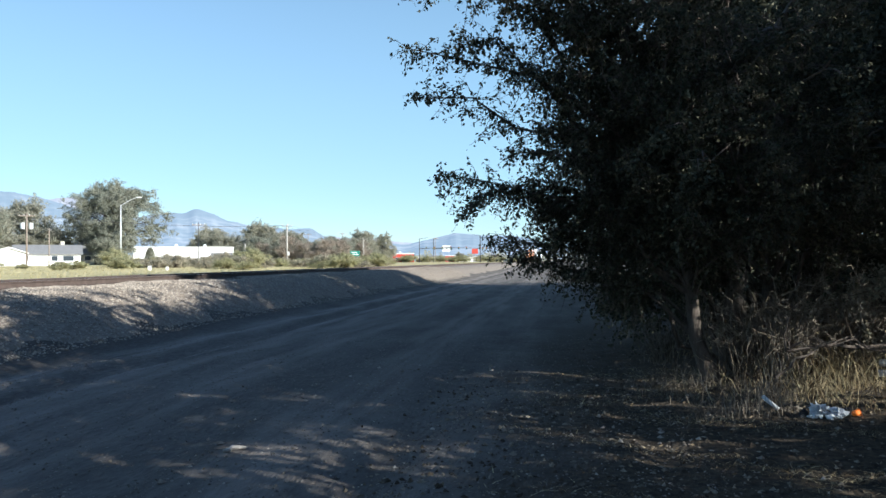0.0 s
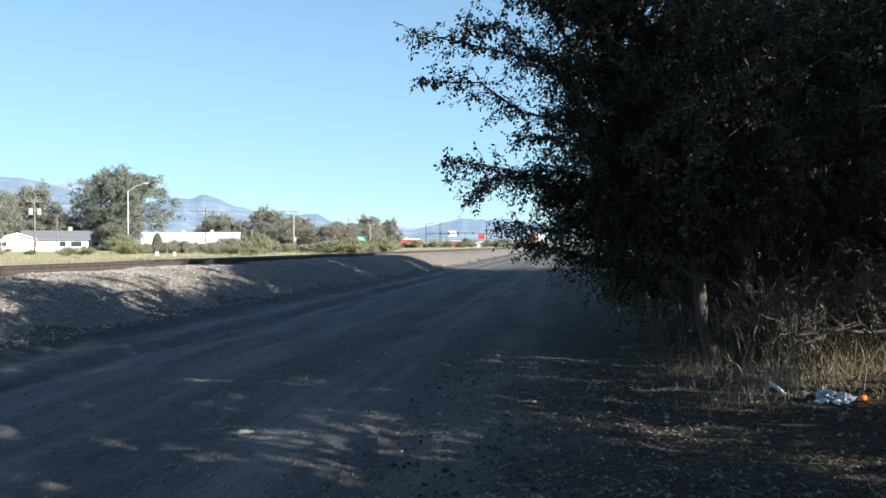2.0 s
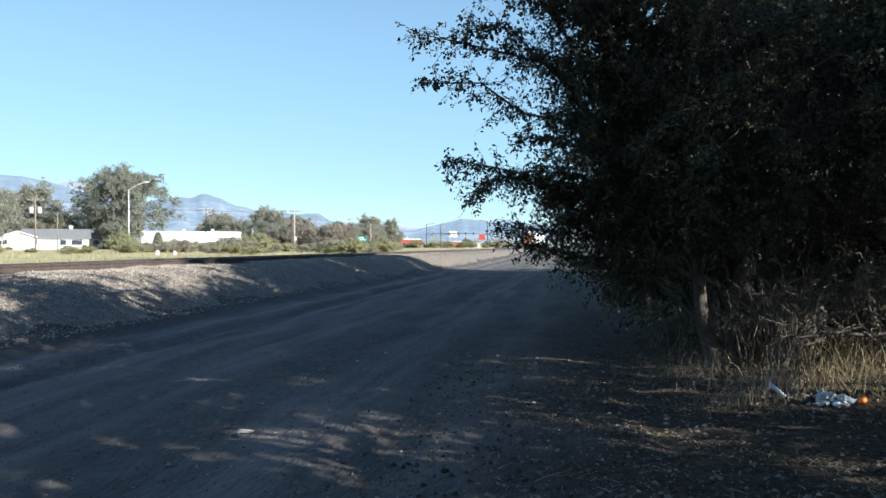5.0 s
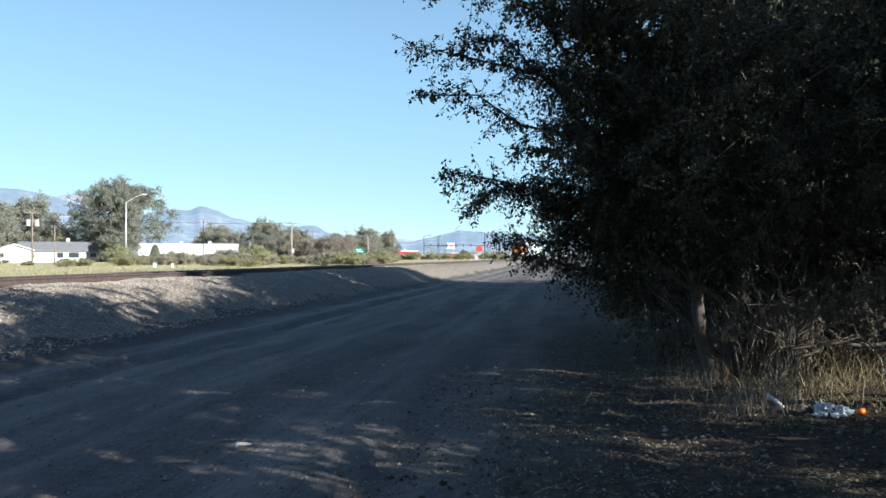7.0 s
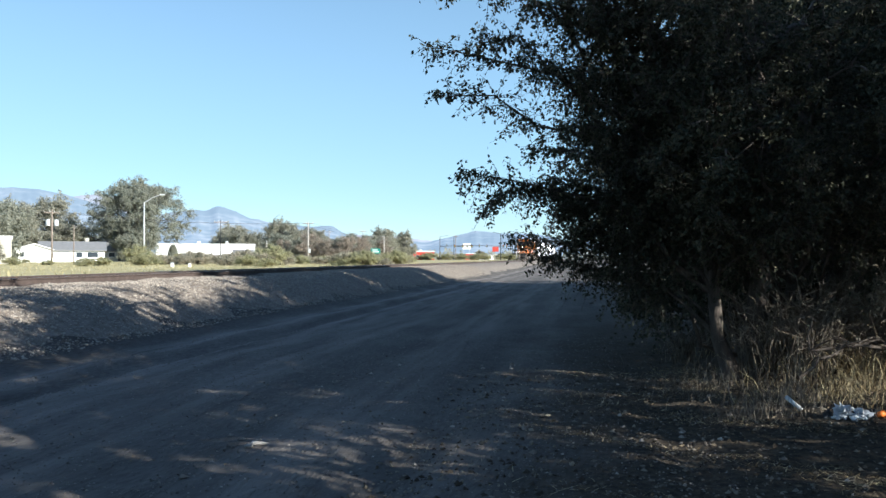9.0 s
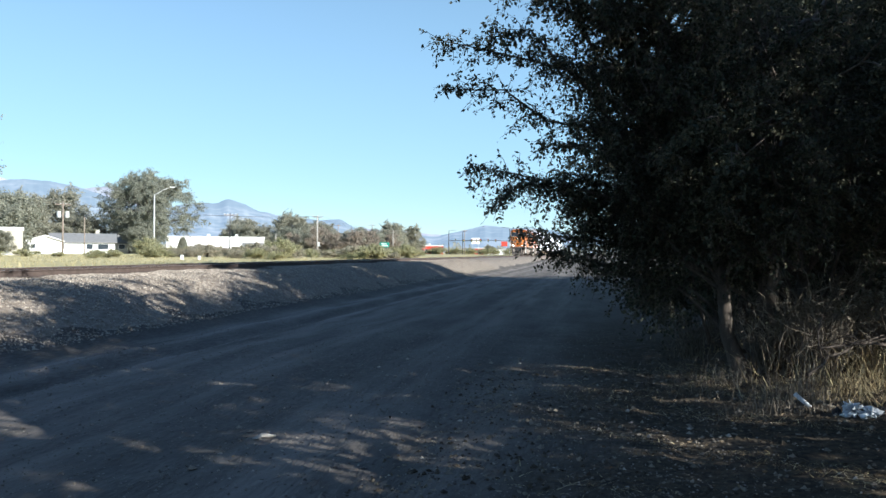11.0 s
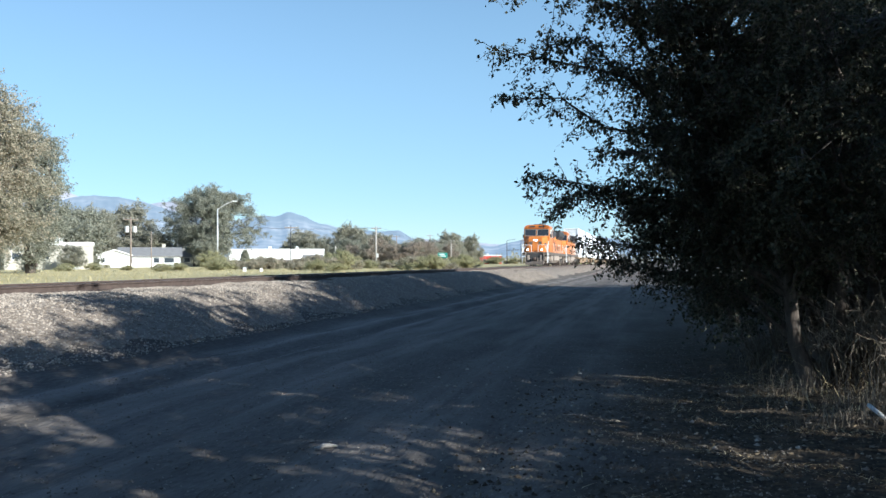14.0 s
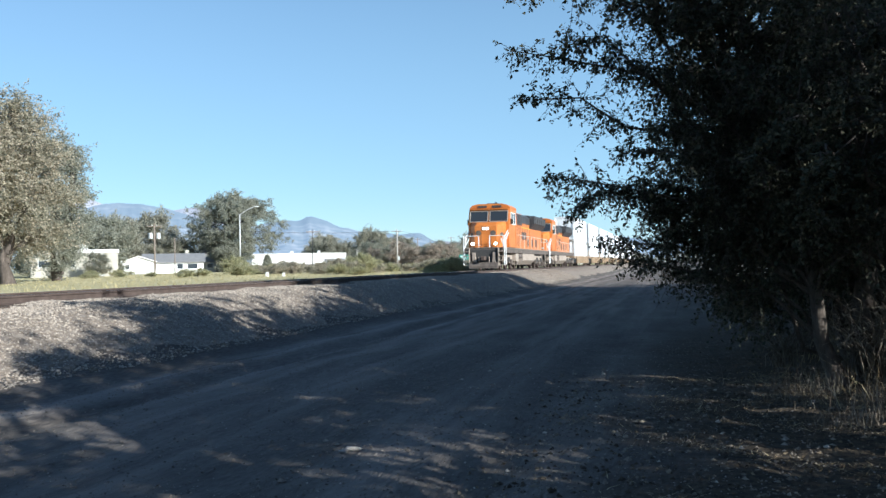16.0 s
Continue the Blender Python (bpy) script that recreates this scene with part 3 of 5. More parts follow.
for x, y, turn, s in ((7.3, 1.9, 110, 1.0), (6.9, -0.2, 230, 0.95), (7.4, -2.8, 320, 1.0), (7.0, -5.6, 60, 1.0)):
    copy_thing(unseen_elm, pose(x, y, 0.1, 0, 0, turn)).scale = (s, s, s)
tall_tree = tree("elm_tree", (6.6, 22.0, 0.1), 12.5, 4.2, 0.7, 31, 0.1, 64, 7, 6, 20, LEAF, "tall dense green elm in the row along the dirt road", "tree",
                 "roadside trees", 0.24, stems=2, twig_len=0.7, dome=True)
for x, y, turn, s in ((8.6, 18.4, 30, 0.86), (7.2, 26.5, 80, 1.18), (6.9, 31.0, 170, 1.14), (7.7, 35.5, 260, 1.20), (7.9, 40.0, 330, 1.18), (8.6, 44.0, 15, 0.66), (8.8, 48.0, 190, 0.58), (9.4, 52.5, 120, 0.5), (11.0, 71, 40, 0.4), (14, 21, 120, 1.0), (13.5, 31, 200, 1.0), (15, 41, 300, 1.0)):
    copy_thing(tall_tree, pose(x, y, 0.1, 0, 0, turn)).scale = (s, s, s)


def blades(name, n, xr, yr, hmin, hmax, width, material, label, zf, seed, mask=None, lean=0.35, category="grass"):
    """Thin bent grass blades, four corners each."""
    g = np.random.default_rng(seed)
    x, y = g.uniform(*xr, n), g.uniform(*yr, n)
    if mask is not None:
        keep = g.random(n) < mask(x, y)
        x, y = x[keep], y[keep]
        n = len(x)
    h = hmin + (hmax - hmin) * g.random(n) ** 2
    a = g.uniform(0, 6.283, n)
    u = np.stack([np.cos(a), np.sin(a), np.zeros(n)], -1)
    ln = g.normal(0, lean, (n, 2)) * h[:, None]
    b = np.stack([x, y, zf(x, y) - 0.01], -1)
    mid = b + np.stack([ln[:, 0] * 0.4, ln[:, 1] * 0.4, h * 0.6], -1)
    tip = b + np.stack([ln[:, 0] * 1.2, ln[:, 1] * 1.2, h], -1)
    w = (width * g.uniform(0.6, 1.4, n))[:, None]
    v = np.stack([b - u * w, b + u * w, mid + u * w * 0.8, mid - u * w * 0.8, tip], 1)
    i = np.arange(n)[:, None] * 5
    f = np.concatenate([i + np.array([[0, 1, 2]]), i + np.array([[0, 2, 3]]), i + np.array([[3, 2, 4]])])
    return tagged(raw(name, v.reshape(-1, 3), f, material), label, category, kind="stuff")


def verge_mask(x, y):
    edge = 2.0 + 0.25 * np.sin(y * 1.7) + 0.03 * (y - 9) + 1.2 * ramp01(-y, -9.4, -7.2)
    front = 9.1 - 1.5 * np.clip(x - 2.3, 0, 1.2)
    return ramp01(y, front - 0.1, front + 0.5) * ramp01(x, edge - 0.3, edge + 1.3) * (0.12 + 0.88 * (np.sin(x * 3.3 + y) * np.sin(y * 2.9 - x) > -0.1))


blades("dry_grass", 36000, (0.9, 8.0), (7.0, 17.0), 0.03, 0.55, 0.003, STRAW, "dry straw-coloured grass at the foot of the trees", ground_z, 3, verge_mask, 0.6)
blades("dry_weeds", 2600, (0.5, 2.6), (8.3, 12.0), 0.08, 0.5, 0.0025, TWIG, "thin brown dead weed stalks on the dark soil", ground_z, 23, lambda x, y: ramp01(x, 0.5, 1.8) * (np.sin(x * 4.1 + y) * np.sin(y * 3.3) > 0.0), 0.3)
blades("trampled_straw", 60000, (-1.5, 6.0), (4.3, 13.0), 0.012, 0.04, 0.004, STRAW, "trampled pale straw lying on dark soil", ground_z, 13, lambda x, y: ramp01(x, -1.2, 2.4) * (np.sin(x * 1.3 + 2.2 * np.sin(y * 0.8)) * np.sin(y * 2.1 + x) > -0.1), 3.0)
blades("far_dry_grass", 9000, (3.5, 8.0), (18.0, 70.0), 0.1, 0.5, 0.012, STRAW, "dry straw-coloured grass along the road edge", ground_z, 4)


def strewn_leaves(n, xr, yr, size, seed):
    g = np.random.default_rng(seed)
    x, y = g.uniform(*xr, n), g.uniform(*yr, n)
    keep = g.random(n) < np.clip(0.02 + ramp01(x, -0.5, 2.8), 0, 1) * (0.3 + 0.7 * (np.sin(x * 1.7 + 2 * np.sin(y)) * np.sin(y * 2.9) > -0.2))
    x, y = x[keep], y[keep]
    pos = np.stack([x, y, ground_z(x, y) + 0.012], -1)
    ob = leaf_mesh("leaf_litter", pos, size, LITTER, None, g, 0.0, "", 2.2)
    return tagged(ob, "brown fallen leaves and straw bits strewn on the dirt", "leaf litter", kind="stuff")


strewn_leaves(22000, (-4, 6.5), (4.2, 15), 0.017, 5)


# ---- thicket and litter at the foot of the trees ----
def bare_shrub(at, seed, n, height, spread, label, material=TWIG):
    """Many thin crooked stems rising from one foot, with side twigs."""
    g = np.random.default_rng(seed)
    root = thing("bare_shrub", at, label, "shrub", "roadside thicket")
    st = Sticks(4)
    for i in range(n):
        a = g.uniform(0, 6.283)
        r = spread * g.uniform(0.3, 1.0)
        h = height * g.uniform(0.35, 1.0)
        s = np.array([g.normal(0, 0.18), g.normal(0, 0.18), -0.05])
        c = bend(s, s + np.array([math.cos(a) * r, math.sin(a) * r, h]), g, 0.22, 0.35, 8)
        st.tube(c, np.linspace(0.011, 0.003, 8) * g.uniform(0.6, 1.5))
        for k in range(4):
            p = c[g.integers(2, 8)]
            q = p + g.normal(0, 0.17, 3) + np.array([0, 0, 0.05])
            st.tube(bend(p, q, g, 0.1, 0.3, 4), np.linspace(0.005, 0.002, 4))
    st.done("stem_tangle", material, root)
    leaf = np.stack([g.normal(0, spread * 0.5, 110), g.normal(0, spread * 0.5, 110), np.abs(g.normal(0.3, 0.25, 110)) * height], -1)
    leaf_mesh("withered_foliage", leaf, 0.022, STRAW, root, g, 0.4)
    return root


twiggy = bare_shrub((3.1, 11.9, 0.1), 5, 70, 1.35, 0.9, "leafless grey shrub with tangled thin stems in dry grass")
for x, y, turn, s in ((2.35, 11.5, 250, 0.75), (2.9, 11.2, 150, 0.8), (3.9, 11.6, 80, 1.0), (4.7, 12.0, 200, 1.1), (2.4, 12.6, 300, 0.85), (4.3, 10.7, 20, 0.7), (5.4, 11.3, 140, 1.0), (1.5, 12.6, 60, 0.5), (3.4, 13.2, 190, 1.1)):
    copy_thing(twiggy, pose(x, y, 0.1, 0, 0, turn)).scale = (s, s, s)
green_shrub = tree("green_shrub", (4.5, 11.9, 0.1), 1.3, 0.75, 0.3, 61, 0.035, 22, 5, 5, 12, LEAF_TURN, "sunlit yellow-green weed shrub in the thicket", "shrub", "roadside thicket", 0.02, stems=3, twig_len=0.25)
copy_thing(green_shrub, pose(5.5, 12.3, 0.1, 0, 0, 100))


def fallen_branch(a, b, r, seed, label):
    g = np.random.default_rng(seed)
    root = thing("fallen_branch", a, label, "branch", "fallen branches")
    d = np.array(b) - np.array(a)
    st = Sticks(7)
    c = bend((0, 0, 0), d, g, 0.04, 0.2, 9)
    st.tube(c, np.linspace(r, r * 0.4, 9))
    part_ob = st.done("stem", BARK, root)
    for k in range(9):
        tw = Sticks(5)
        p = c[g.integers(2, 9)]
        q = p + g.normal(0, 0.26, 3) + np.array([0, 0, 0.02])
        q[2] = max(q[2], 0.03 - a[2] + 0.14)
        tw.tube(bend(p, q, g, 0.1, 0.3, 5), np.linspace(r * 0.35, r * 0.08, 5))
        tw.done("side_twig", BARK, root)
    return root


fallen_branch((5.3, 11.6, 0.42), (2.7, 10.5, 0.5), 0.034, 3, "dead dark branch lying across the dry grass")
fallen_branch((4.9, 10.6, 0.3), (3.1, 10.9, 0.55), 0.024, 6, "thin dead branch leaning in the dry grass")
fallen_branch((2.5, 10.2, 0.22), (3.3, 10.7, 0.6), 0.02, 8, "small forked dead branch in the grass")


def litter():
    g = np.random.default_rng(2)
    def gz(x, y):
        return float(ground_z(x, y))
    # flattened can on the dirt
    can = thing("drink_can", (2.139, 8.959, gz(2.139, 8.959) + 0.035), "crushed white drink can lying on the dirt", "can", "", 128)
    part("body", rod(B(), (-0.1, 0, 0), (0.08, 0, 0.1), 0.02, 0.022, 14), WHITEPAINT, can, smooth=True)
    part("lid", rod(B(), (0.081, 0, 0.101), (0.086, 0, 0.104), 0.021, 0.02, 14), GALV, can)
    # crumpled clear plastic bags
    for x, y, s, m, lab in ((2.502, 8.562, 0.075, PLASTIC, "crumpled clear plastic bag with glints lying in the litter"), (2.655, 8.486, 0.058, PLASTIC, "small crumpled white plastic wrapper on the ground"),
                            (2.387, 8.647, 0.035, BLACKPAINT, "small black plastic scrap on the ground"), (2.789, 8.64, 0.04, DARKSTEEL, "dark crumpled wrapper on the ground")):
        bm = B()
        bmesh.ops.create_icosphere(bm, subdivisions=3, radius=s)
        for v in bm.verts:
            q = v.co.normalized()
            k = 1 + 0.9 * noise.noise(q * 3.3 + Vector((x * 9, y, s))) + 0.6 * noise.noise(q * 7.0 + Vector((y, x * 5, 0)))
            v.co = Vector((q.x * s * 1.1, q.y * s, q.z * s * 0.95)) * k
        o = part("plastic_bag", bm, m)
        o.matrix_world = pose(x, y, gz(x, y) + s * 0.6, 0, 0, 40 * x)
        tagged(o, lab, "plastic bag", "roadside litter")
    for x, y, s in ((2.579, 8.429, 0.05), (2.435, 8.505, 0.04), (2.731, 8.543, 0.045)):
        bm = B()
        bmesh.ops.create_icosphere(bm, subdivisions=2, radius=s)
        for v in bm.verts:
            q = v.co.normalized()
            v.co = Vector((q.x * 1.3, q.y, q.z * 0.5)) * s * (1 + 1.0 * noise.noise(q * 4 + Vector((x * 7, 0, y))))
        o = part("paper_scrap", bm, WHITEPAINT)
        o.matrix_world = pose(x, y, gz(x, y) + s * 0.35, 0, 0, 90 * x)
        tagged(o, "crumpled white paper scrap among the litter", "paper scrap", "roadside litter")
    cup = thing("plastic_cup", (2.817, 8.486, gz(2.817, 8.486) + 0.035), "bright orange plastic cup lying on its side", "cup", "roadside litter", 20)
    bm = B()
    rod(bm, (-0.03, 0, 0), (0.035, 0, 0.006), 0.025, 0.033, 16)
    part("wall", bm, ORANGEPLASTIC, cup, smooth=True)
    part("rim", rod(B(), (0.033, 0, 0.006), (0.038, 0, 0.007), 0.036, 0.036, 16), ORANGEPLASTIC, cup)
    for x, y, z, t in ((4.05, 10.95, 0.32, 10), (4.0, 10.85, 0.2, -8)):
        jug = thing("plastic_bottle", (x, y, z), "pale plastic bottle caught in the dry grass", "bottle", "roadside litter", t)
        part("body", rod(B(), (-0.13, 0, 0), (0.1, 0, 0), 0.045, 0.045, 12), PLASTIC, jug, smooth=True)
        part("neck", rod(B(), (0.1, 0, 0), (0.16, 0, 0), 0.04, 0.016, 12), PLASTIC, jug, smooth=True)
        part("cap", rod(B(), (0.16, 0, 0), (0.18, 0, 0), 0.018, 0.018, 10), WHITEPAINT, jug)
    st = Sticks(6)
    st.tube(bend((-0.1, 0, 0), (0.1, 0.03, 0.01), g, 0.02, 0.2, 5), np.array([0.012, 0.02, 0.022, 0.018, 0.008]))
    o = st.done("wood_chip", GREYWOOD)
    o.matrix_world = pose(-2.72, 6.76, gz(-2.72, 6.76) + 0.015, 0, 0, 25)
    tagged(o, "pale splinter of wood lying on the dirt road", "wood splinter")


litter()
# ---- beyond the railway ----
FZ = 0.9


def field_at(x, y):
    return float(ground_z(x, y)) + 0.03


blades("field_grass_blades", 45000, (-75, -18.5), (14, 130), 0.06, 0.2, 0.013, FIELDBLADE, "tall yellow-green grass in the field beyond the railway", ground_z, 8)
blades("trackside_grass", 9000, (-22, -17.6), (10, 200), 0.1, 0.5, 0.02, FIELDBLADE, "ragged green and straw grass along the far side of the track", ground_z, 9)
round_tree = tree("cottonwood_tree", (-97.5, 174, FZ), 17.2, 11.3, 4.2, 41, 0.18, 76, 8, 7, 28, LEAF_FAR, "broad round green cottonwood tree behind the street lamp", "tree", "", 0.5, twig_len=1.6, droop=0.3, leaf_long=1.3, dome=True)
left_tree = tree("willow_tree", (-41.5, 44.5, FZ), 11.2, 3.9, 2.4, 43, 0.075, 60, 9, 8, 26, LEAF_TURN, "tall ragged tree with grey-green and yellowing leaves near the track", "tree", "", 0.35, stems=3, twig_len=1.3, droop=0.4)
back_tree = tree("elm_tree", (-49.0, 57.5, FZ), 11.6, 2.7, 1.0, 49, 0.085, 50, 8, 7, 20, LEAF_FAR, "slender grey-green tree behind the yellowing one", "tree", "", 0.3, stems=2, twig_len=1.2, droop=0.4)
grey_tree = tree("elm_tree", (-126, 164, FZ), 11.0, 6.0, 0.8, 45, 0.2, 45, 7, 6, 22, LEAF_GREY, "grey-green tree in the distance, paled as by haze", "tree", "distant trees", 0.3, stems=2, twig_len=1.5, droop=0.3, leaf_long=1.3, dome=True)
for x, y, turn, s in ((-115, 156, 40, 1.1), (-134, 158, 130, 1.3), (-122, 178, 200, 1.35), (-140, 172, 75, 1.2), (-112, 170, 20, 1.0), (-70.5, 90.5, 60, 0.35),
                      (-122, 274, 10, 1.0), (-113, 268, 60, 1.15), (-104, 282, 110, 1.25), (-97, 276, 200, 1.1), (-86, 262, 290, 1.0), (-78, 272, 330, 1.2), (-70, 280, 45, 0.8),
                      (-130, 300, 20, 1.2), (-112, 305, 40, 1.3), (-92, 310, 85, 1.2), (-76, 318, 15, 1.35), (-70, 330, 190, 1.0), (-150, 250, 190, 1.1),
                      (-52, 440, 70, 0.5), (-26, 450, 120, 0.5), (-18, 460, 20, 0.6), (-84, 300, 300, 0.7), (-100, 262, 250, 0.75), (-90, 290, 10, 0.85), (-110, 255, 310, 0.7), (-104, 315, 80, 1.1), (-118, 290, 160, 1.1), (-73, 296, 220, 0.9), (-81, 255, 20, 0.55), (-68, 262, 20, 0.5)):
    copy_thing(grey_tree, pose(x, y, FZ, 0, 0, turn)).scale = (s * (0.9 + 0.2 * math.sin(x)), s, s * (0.72 + 0.26 * math.sin(y * 1.7)))
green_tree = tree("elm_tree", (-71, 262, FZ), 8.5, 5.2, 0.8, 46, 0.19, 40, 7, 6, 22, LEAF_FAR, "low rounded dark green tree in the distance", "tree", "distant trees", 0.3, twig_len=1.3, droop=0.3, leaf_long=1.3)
for x, y, turn, s in ((-95, 258, 40, 1.0), (-108, 290, 90, 1.2), (-100, 172, 10, 0.75), (-94, 166, 100, 0.8),
                      (-90, 104, 20, 1.0), (-84, 107, 140, 1.05), (-95, 112, 60, 1.1), (-88, 262, 0, 0.9), (-79, 268, 50, 0.8)):
    copy_thing(green_tree, pose(x, y, FZ, 0, 0, turn)).scale = (s, s, s)
tan_tree = tree("dry_tree", (-82, 247, FZ), 8.5, 3.6, 0.8, 50, 0.17, 34, 6, 5, 14, LEAF_TAN, "pinkish-tan drying tree with a thin crown in the distance", "tree", "distant trees", 0.2, stems=3, twig_len=1.2, droop=0.3, leaf_long=1.4)
for x, y, turn, s in ((-76, 244, 100, 0.8), (-70, 246, 200, 0.95), (-92, 250, 300, 0.7), (-66, 250, 30, 0.85), (-64, 268, 80, 0.9)):
    copy_thing(tan_tree, pose(x, y, FZ, 0, 0, turn)).scale = (s, s, s * (1 + 0.12 * math.sin(x)))
shrub = tree("shrub", (-52, 92, FZ), 1.9, 1.5, 0.2, 47, 0.07, 26, 5, 4, 24, LEAF_OLIVE, "olive green shrub in the field, paled as by haze", "shrub", "field shrubs", 0.05, stems=3, twig_len=0.45, leaf_long=1.4)
grs = np.random.default_rng(12)
for i in range(56):
    t = i / 56
    y = 70 + 150 * grs.random()
    x = -y * math.tan(radians(12 + 25 * grs.random())) - 6
    if x > -22:
        continue
    s = 0.3 + 0.5 * grs.random()
    copy_thing(shrub, pose(x, y, field_at(x, y), 0, 0, 360 * grs.random())).scale = (s, s, s * 0.6)

weed = tree("weed_clump", (-50, 120, FZ), 1.9, 1.7, 0.1, 48, 0.07, 26, 5, 4, 22, LEAF_TURN, "tall brownish dry weed clump along the railway", "weeds", "field weeds", 0.03, stems=3, twig_len=0.45, leaf_long=1.6)
for i in range(120):
    y = 75 + 160 * grs.random()
    x = -y * math.tan(radians(10.5 + 17 * grs.random())) - 3
    if x > -20:
        x = -20 - 8 * grs.random()
    s = 0.45 + 0.6 * grs.random()
    copy_thing(weed if i % 2 else shrub, pose(x, y, field_at(x, y), 0, 0, 360 * grs.random())).scale = (s * 1.1, s * 1.1, s * (0.55 + 0.4 * grs.random()))


def cone_shrub():
    root = thing("conical_evergreen", (-98.5, 191, FZ), "dark green cone-shaped evergreen before the white warehouse", "shrub")
    g = np.random.default_rng(3)
    n = 5000
    h = g.random(n) ** 1.3
    a = g.uniform(0, 6.283, n)
    r = 1.25 * np.sqrt(np.clip(1 - h ** 1.6, 0, 1)) * g.uniform(0.75, 1.03, n)
    leaf_mesh("crown", np.stack([r * np.cos(a), r * np.sin(a), 0.2 + 3.7 * h], -1), 0.16, LEAF_FAR, root, g, -0.6)
    part("trunk", rod(B(), (0, 0, -0.2), (0, 0, 2.5), 0.12, 0.05), BARK, root)


cone_shrub()


# ---- poles and lamps ----
def street_lamp(at, height, arm, turn, label):
    root = thing("street_lamp", at, label, "street lamp", "", turn)
    part("pole", rod(B(), (0, 0, -0.3), (0, 0, height), 0.16, 0.09, 10), GALV, root, smooth=True)
    part("base_plate", box(B(), -0.25, 0.25, -0.25, 0.25, -0.3, 0.06, 0.02), GALV, root)
    bm = B()
    rod(bm, (0, 0, height - 0.1), (arm * 0.5, 0, height + 0.75), 0.06, 0.055)
    rod(bm, (arm * 0.5, 0, height + 0.75), (arm, 0, height + 1.3), 0.055, 0.05)
    part("arm", bm, GALV, root)
    part("lamp_head", box(B(), arm - 0.1, arm + 0.75, -0.16, 0.16, height + 1.22, height + 1.42, 0.05), GALV, root)
    return root


street_lamp((-71.4, 128.5, FZ), 10.0, 2.5, 29, "tall pale steel street lamp with one angled arm")


def utility_pole(at, height, turn, label, cross=True, cans=0, material=POLEWOOD, r=0.15, box_at=0.0):
    root = thing("utility_pole", at, label, "utility pole", "utility poles", turn)
    part("pole", rod(B(), (0, 0, -0.3), (0, 0, height), r, r * 0.7, 9), material, root, smooth=True)
    if cross:
        part("crossarm", box(B(), -1.2, 1.2, -0.06, 0.06, height - 0.55, height - 0.4, 0.01), POLEWOOD, root)
        for x in (-1.1, -0.4, 0.4, 1.1):
            part("insulator", rod(B(), (x, 0, height - 0.4), (x, 0, height - 0.2), 0.05, 0.035), WHITEPAINT, root)
    for x in (-0.62, 0.62)[:cans]:
        part("transformer", rod(B(), (x, 0, height - 2.6), (x, 0, height - 1.6), 0.36, 0.36, 12), GALV, root, "pale grey transformer can")
    if box_at:
        part("meter_box", box(B(), 0.12, 0.6, -0.2, 0.2, box_at, box_at + 0.9, 0.02), GALV, root)
    return root


utility_pole((-84.9, 123.7, FZ), 8.6, 35, "wooden utility pole with two grey transformer cans", True, 2)
utility_pole((-82.5, 126.0, FZ), 6.2, 35, "thin dark wooden pole beside the houses", False, 0, POLEWOOD, 0.1)
utility_pole((-63.5, 189.6, FZ), 9.4, 18, "pale weathered utility pole with crossarm and meter box", True, 0, GREYWOOD, 0.2, 2.0)
utility_pole((-60.1, 253, FZ), 7.6, 14, "pale slender pole with crossarm beyond the field", True, 0, GREYWOOD, 0.18)
utility_pole((-69.9, 155, FZ), 8.3, 24, "thin dark pole with a short top bar", True, 0, DARKSTEEL, 0.09)
utility_pole((-65.3, 167.7, FZ), 4.4, 20, "short pale leaning wooden post in the shrubs", False, 0, GREYWOOD, 0.14)
utility_pole((-74, 280, FZ), 10.5, 15, "tall wooden utility pole among the far trees", True)
utility_pole((-88, 286, FZ), 10.5, 15, "tall wooden utility pole among the far trees", True)
utility_pole((-49, 330, FZ), 10.0, 15, "tall wooden utility pole beyond the field", True)


# ---- buildings ----
def window(parent, x0, x1, y, z0, z1, name="window"):
    """A pane in a proud frame on a wall that faces -y."""
    w = part(name, box(B(), x0, x1, y - 0.05, y + 0.02, z0, z1, 0.01), WHITEPAINT, parent)
    part("pane", box(B(), x0 + 0.08, x1 - 0.08, y - 0.07, y - 0.052, z0 + 0.08, z1 - 0.08), PANE, w)
    return w


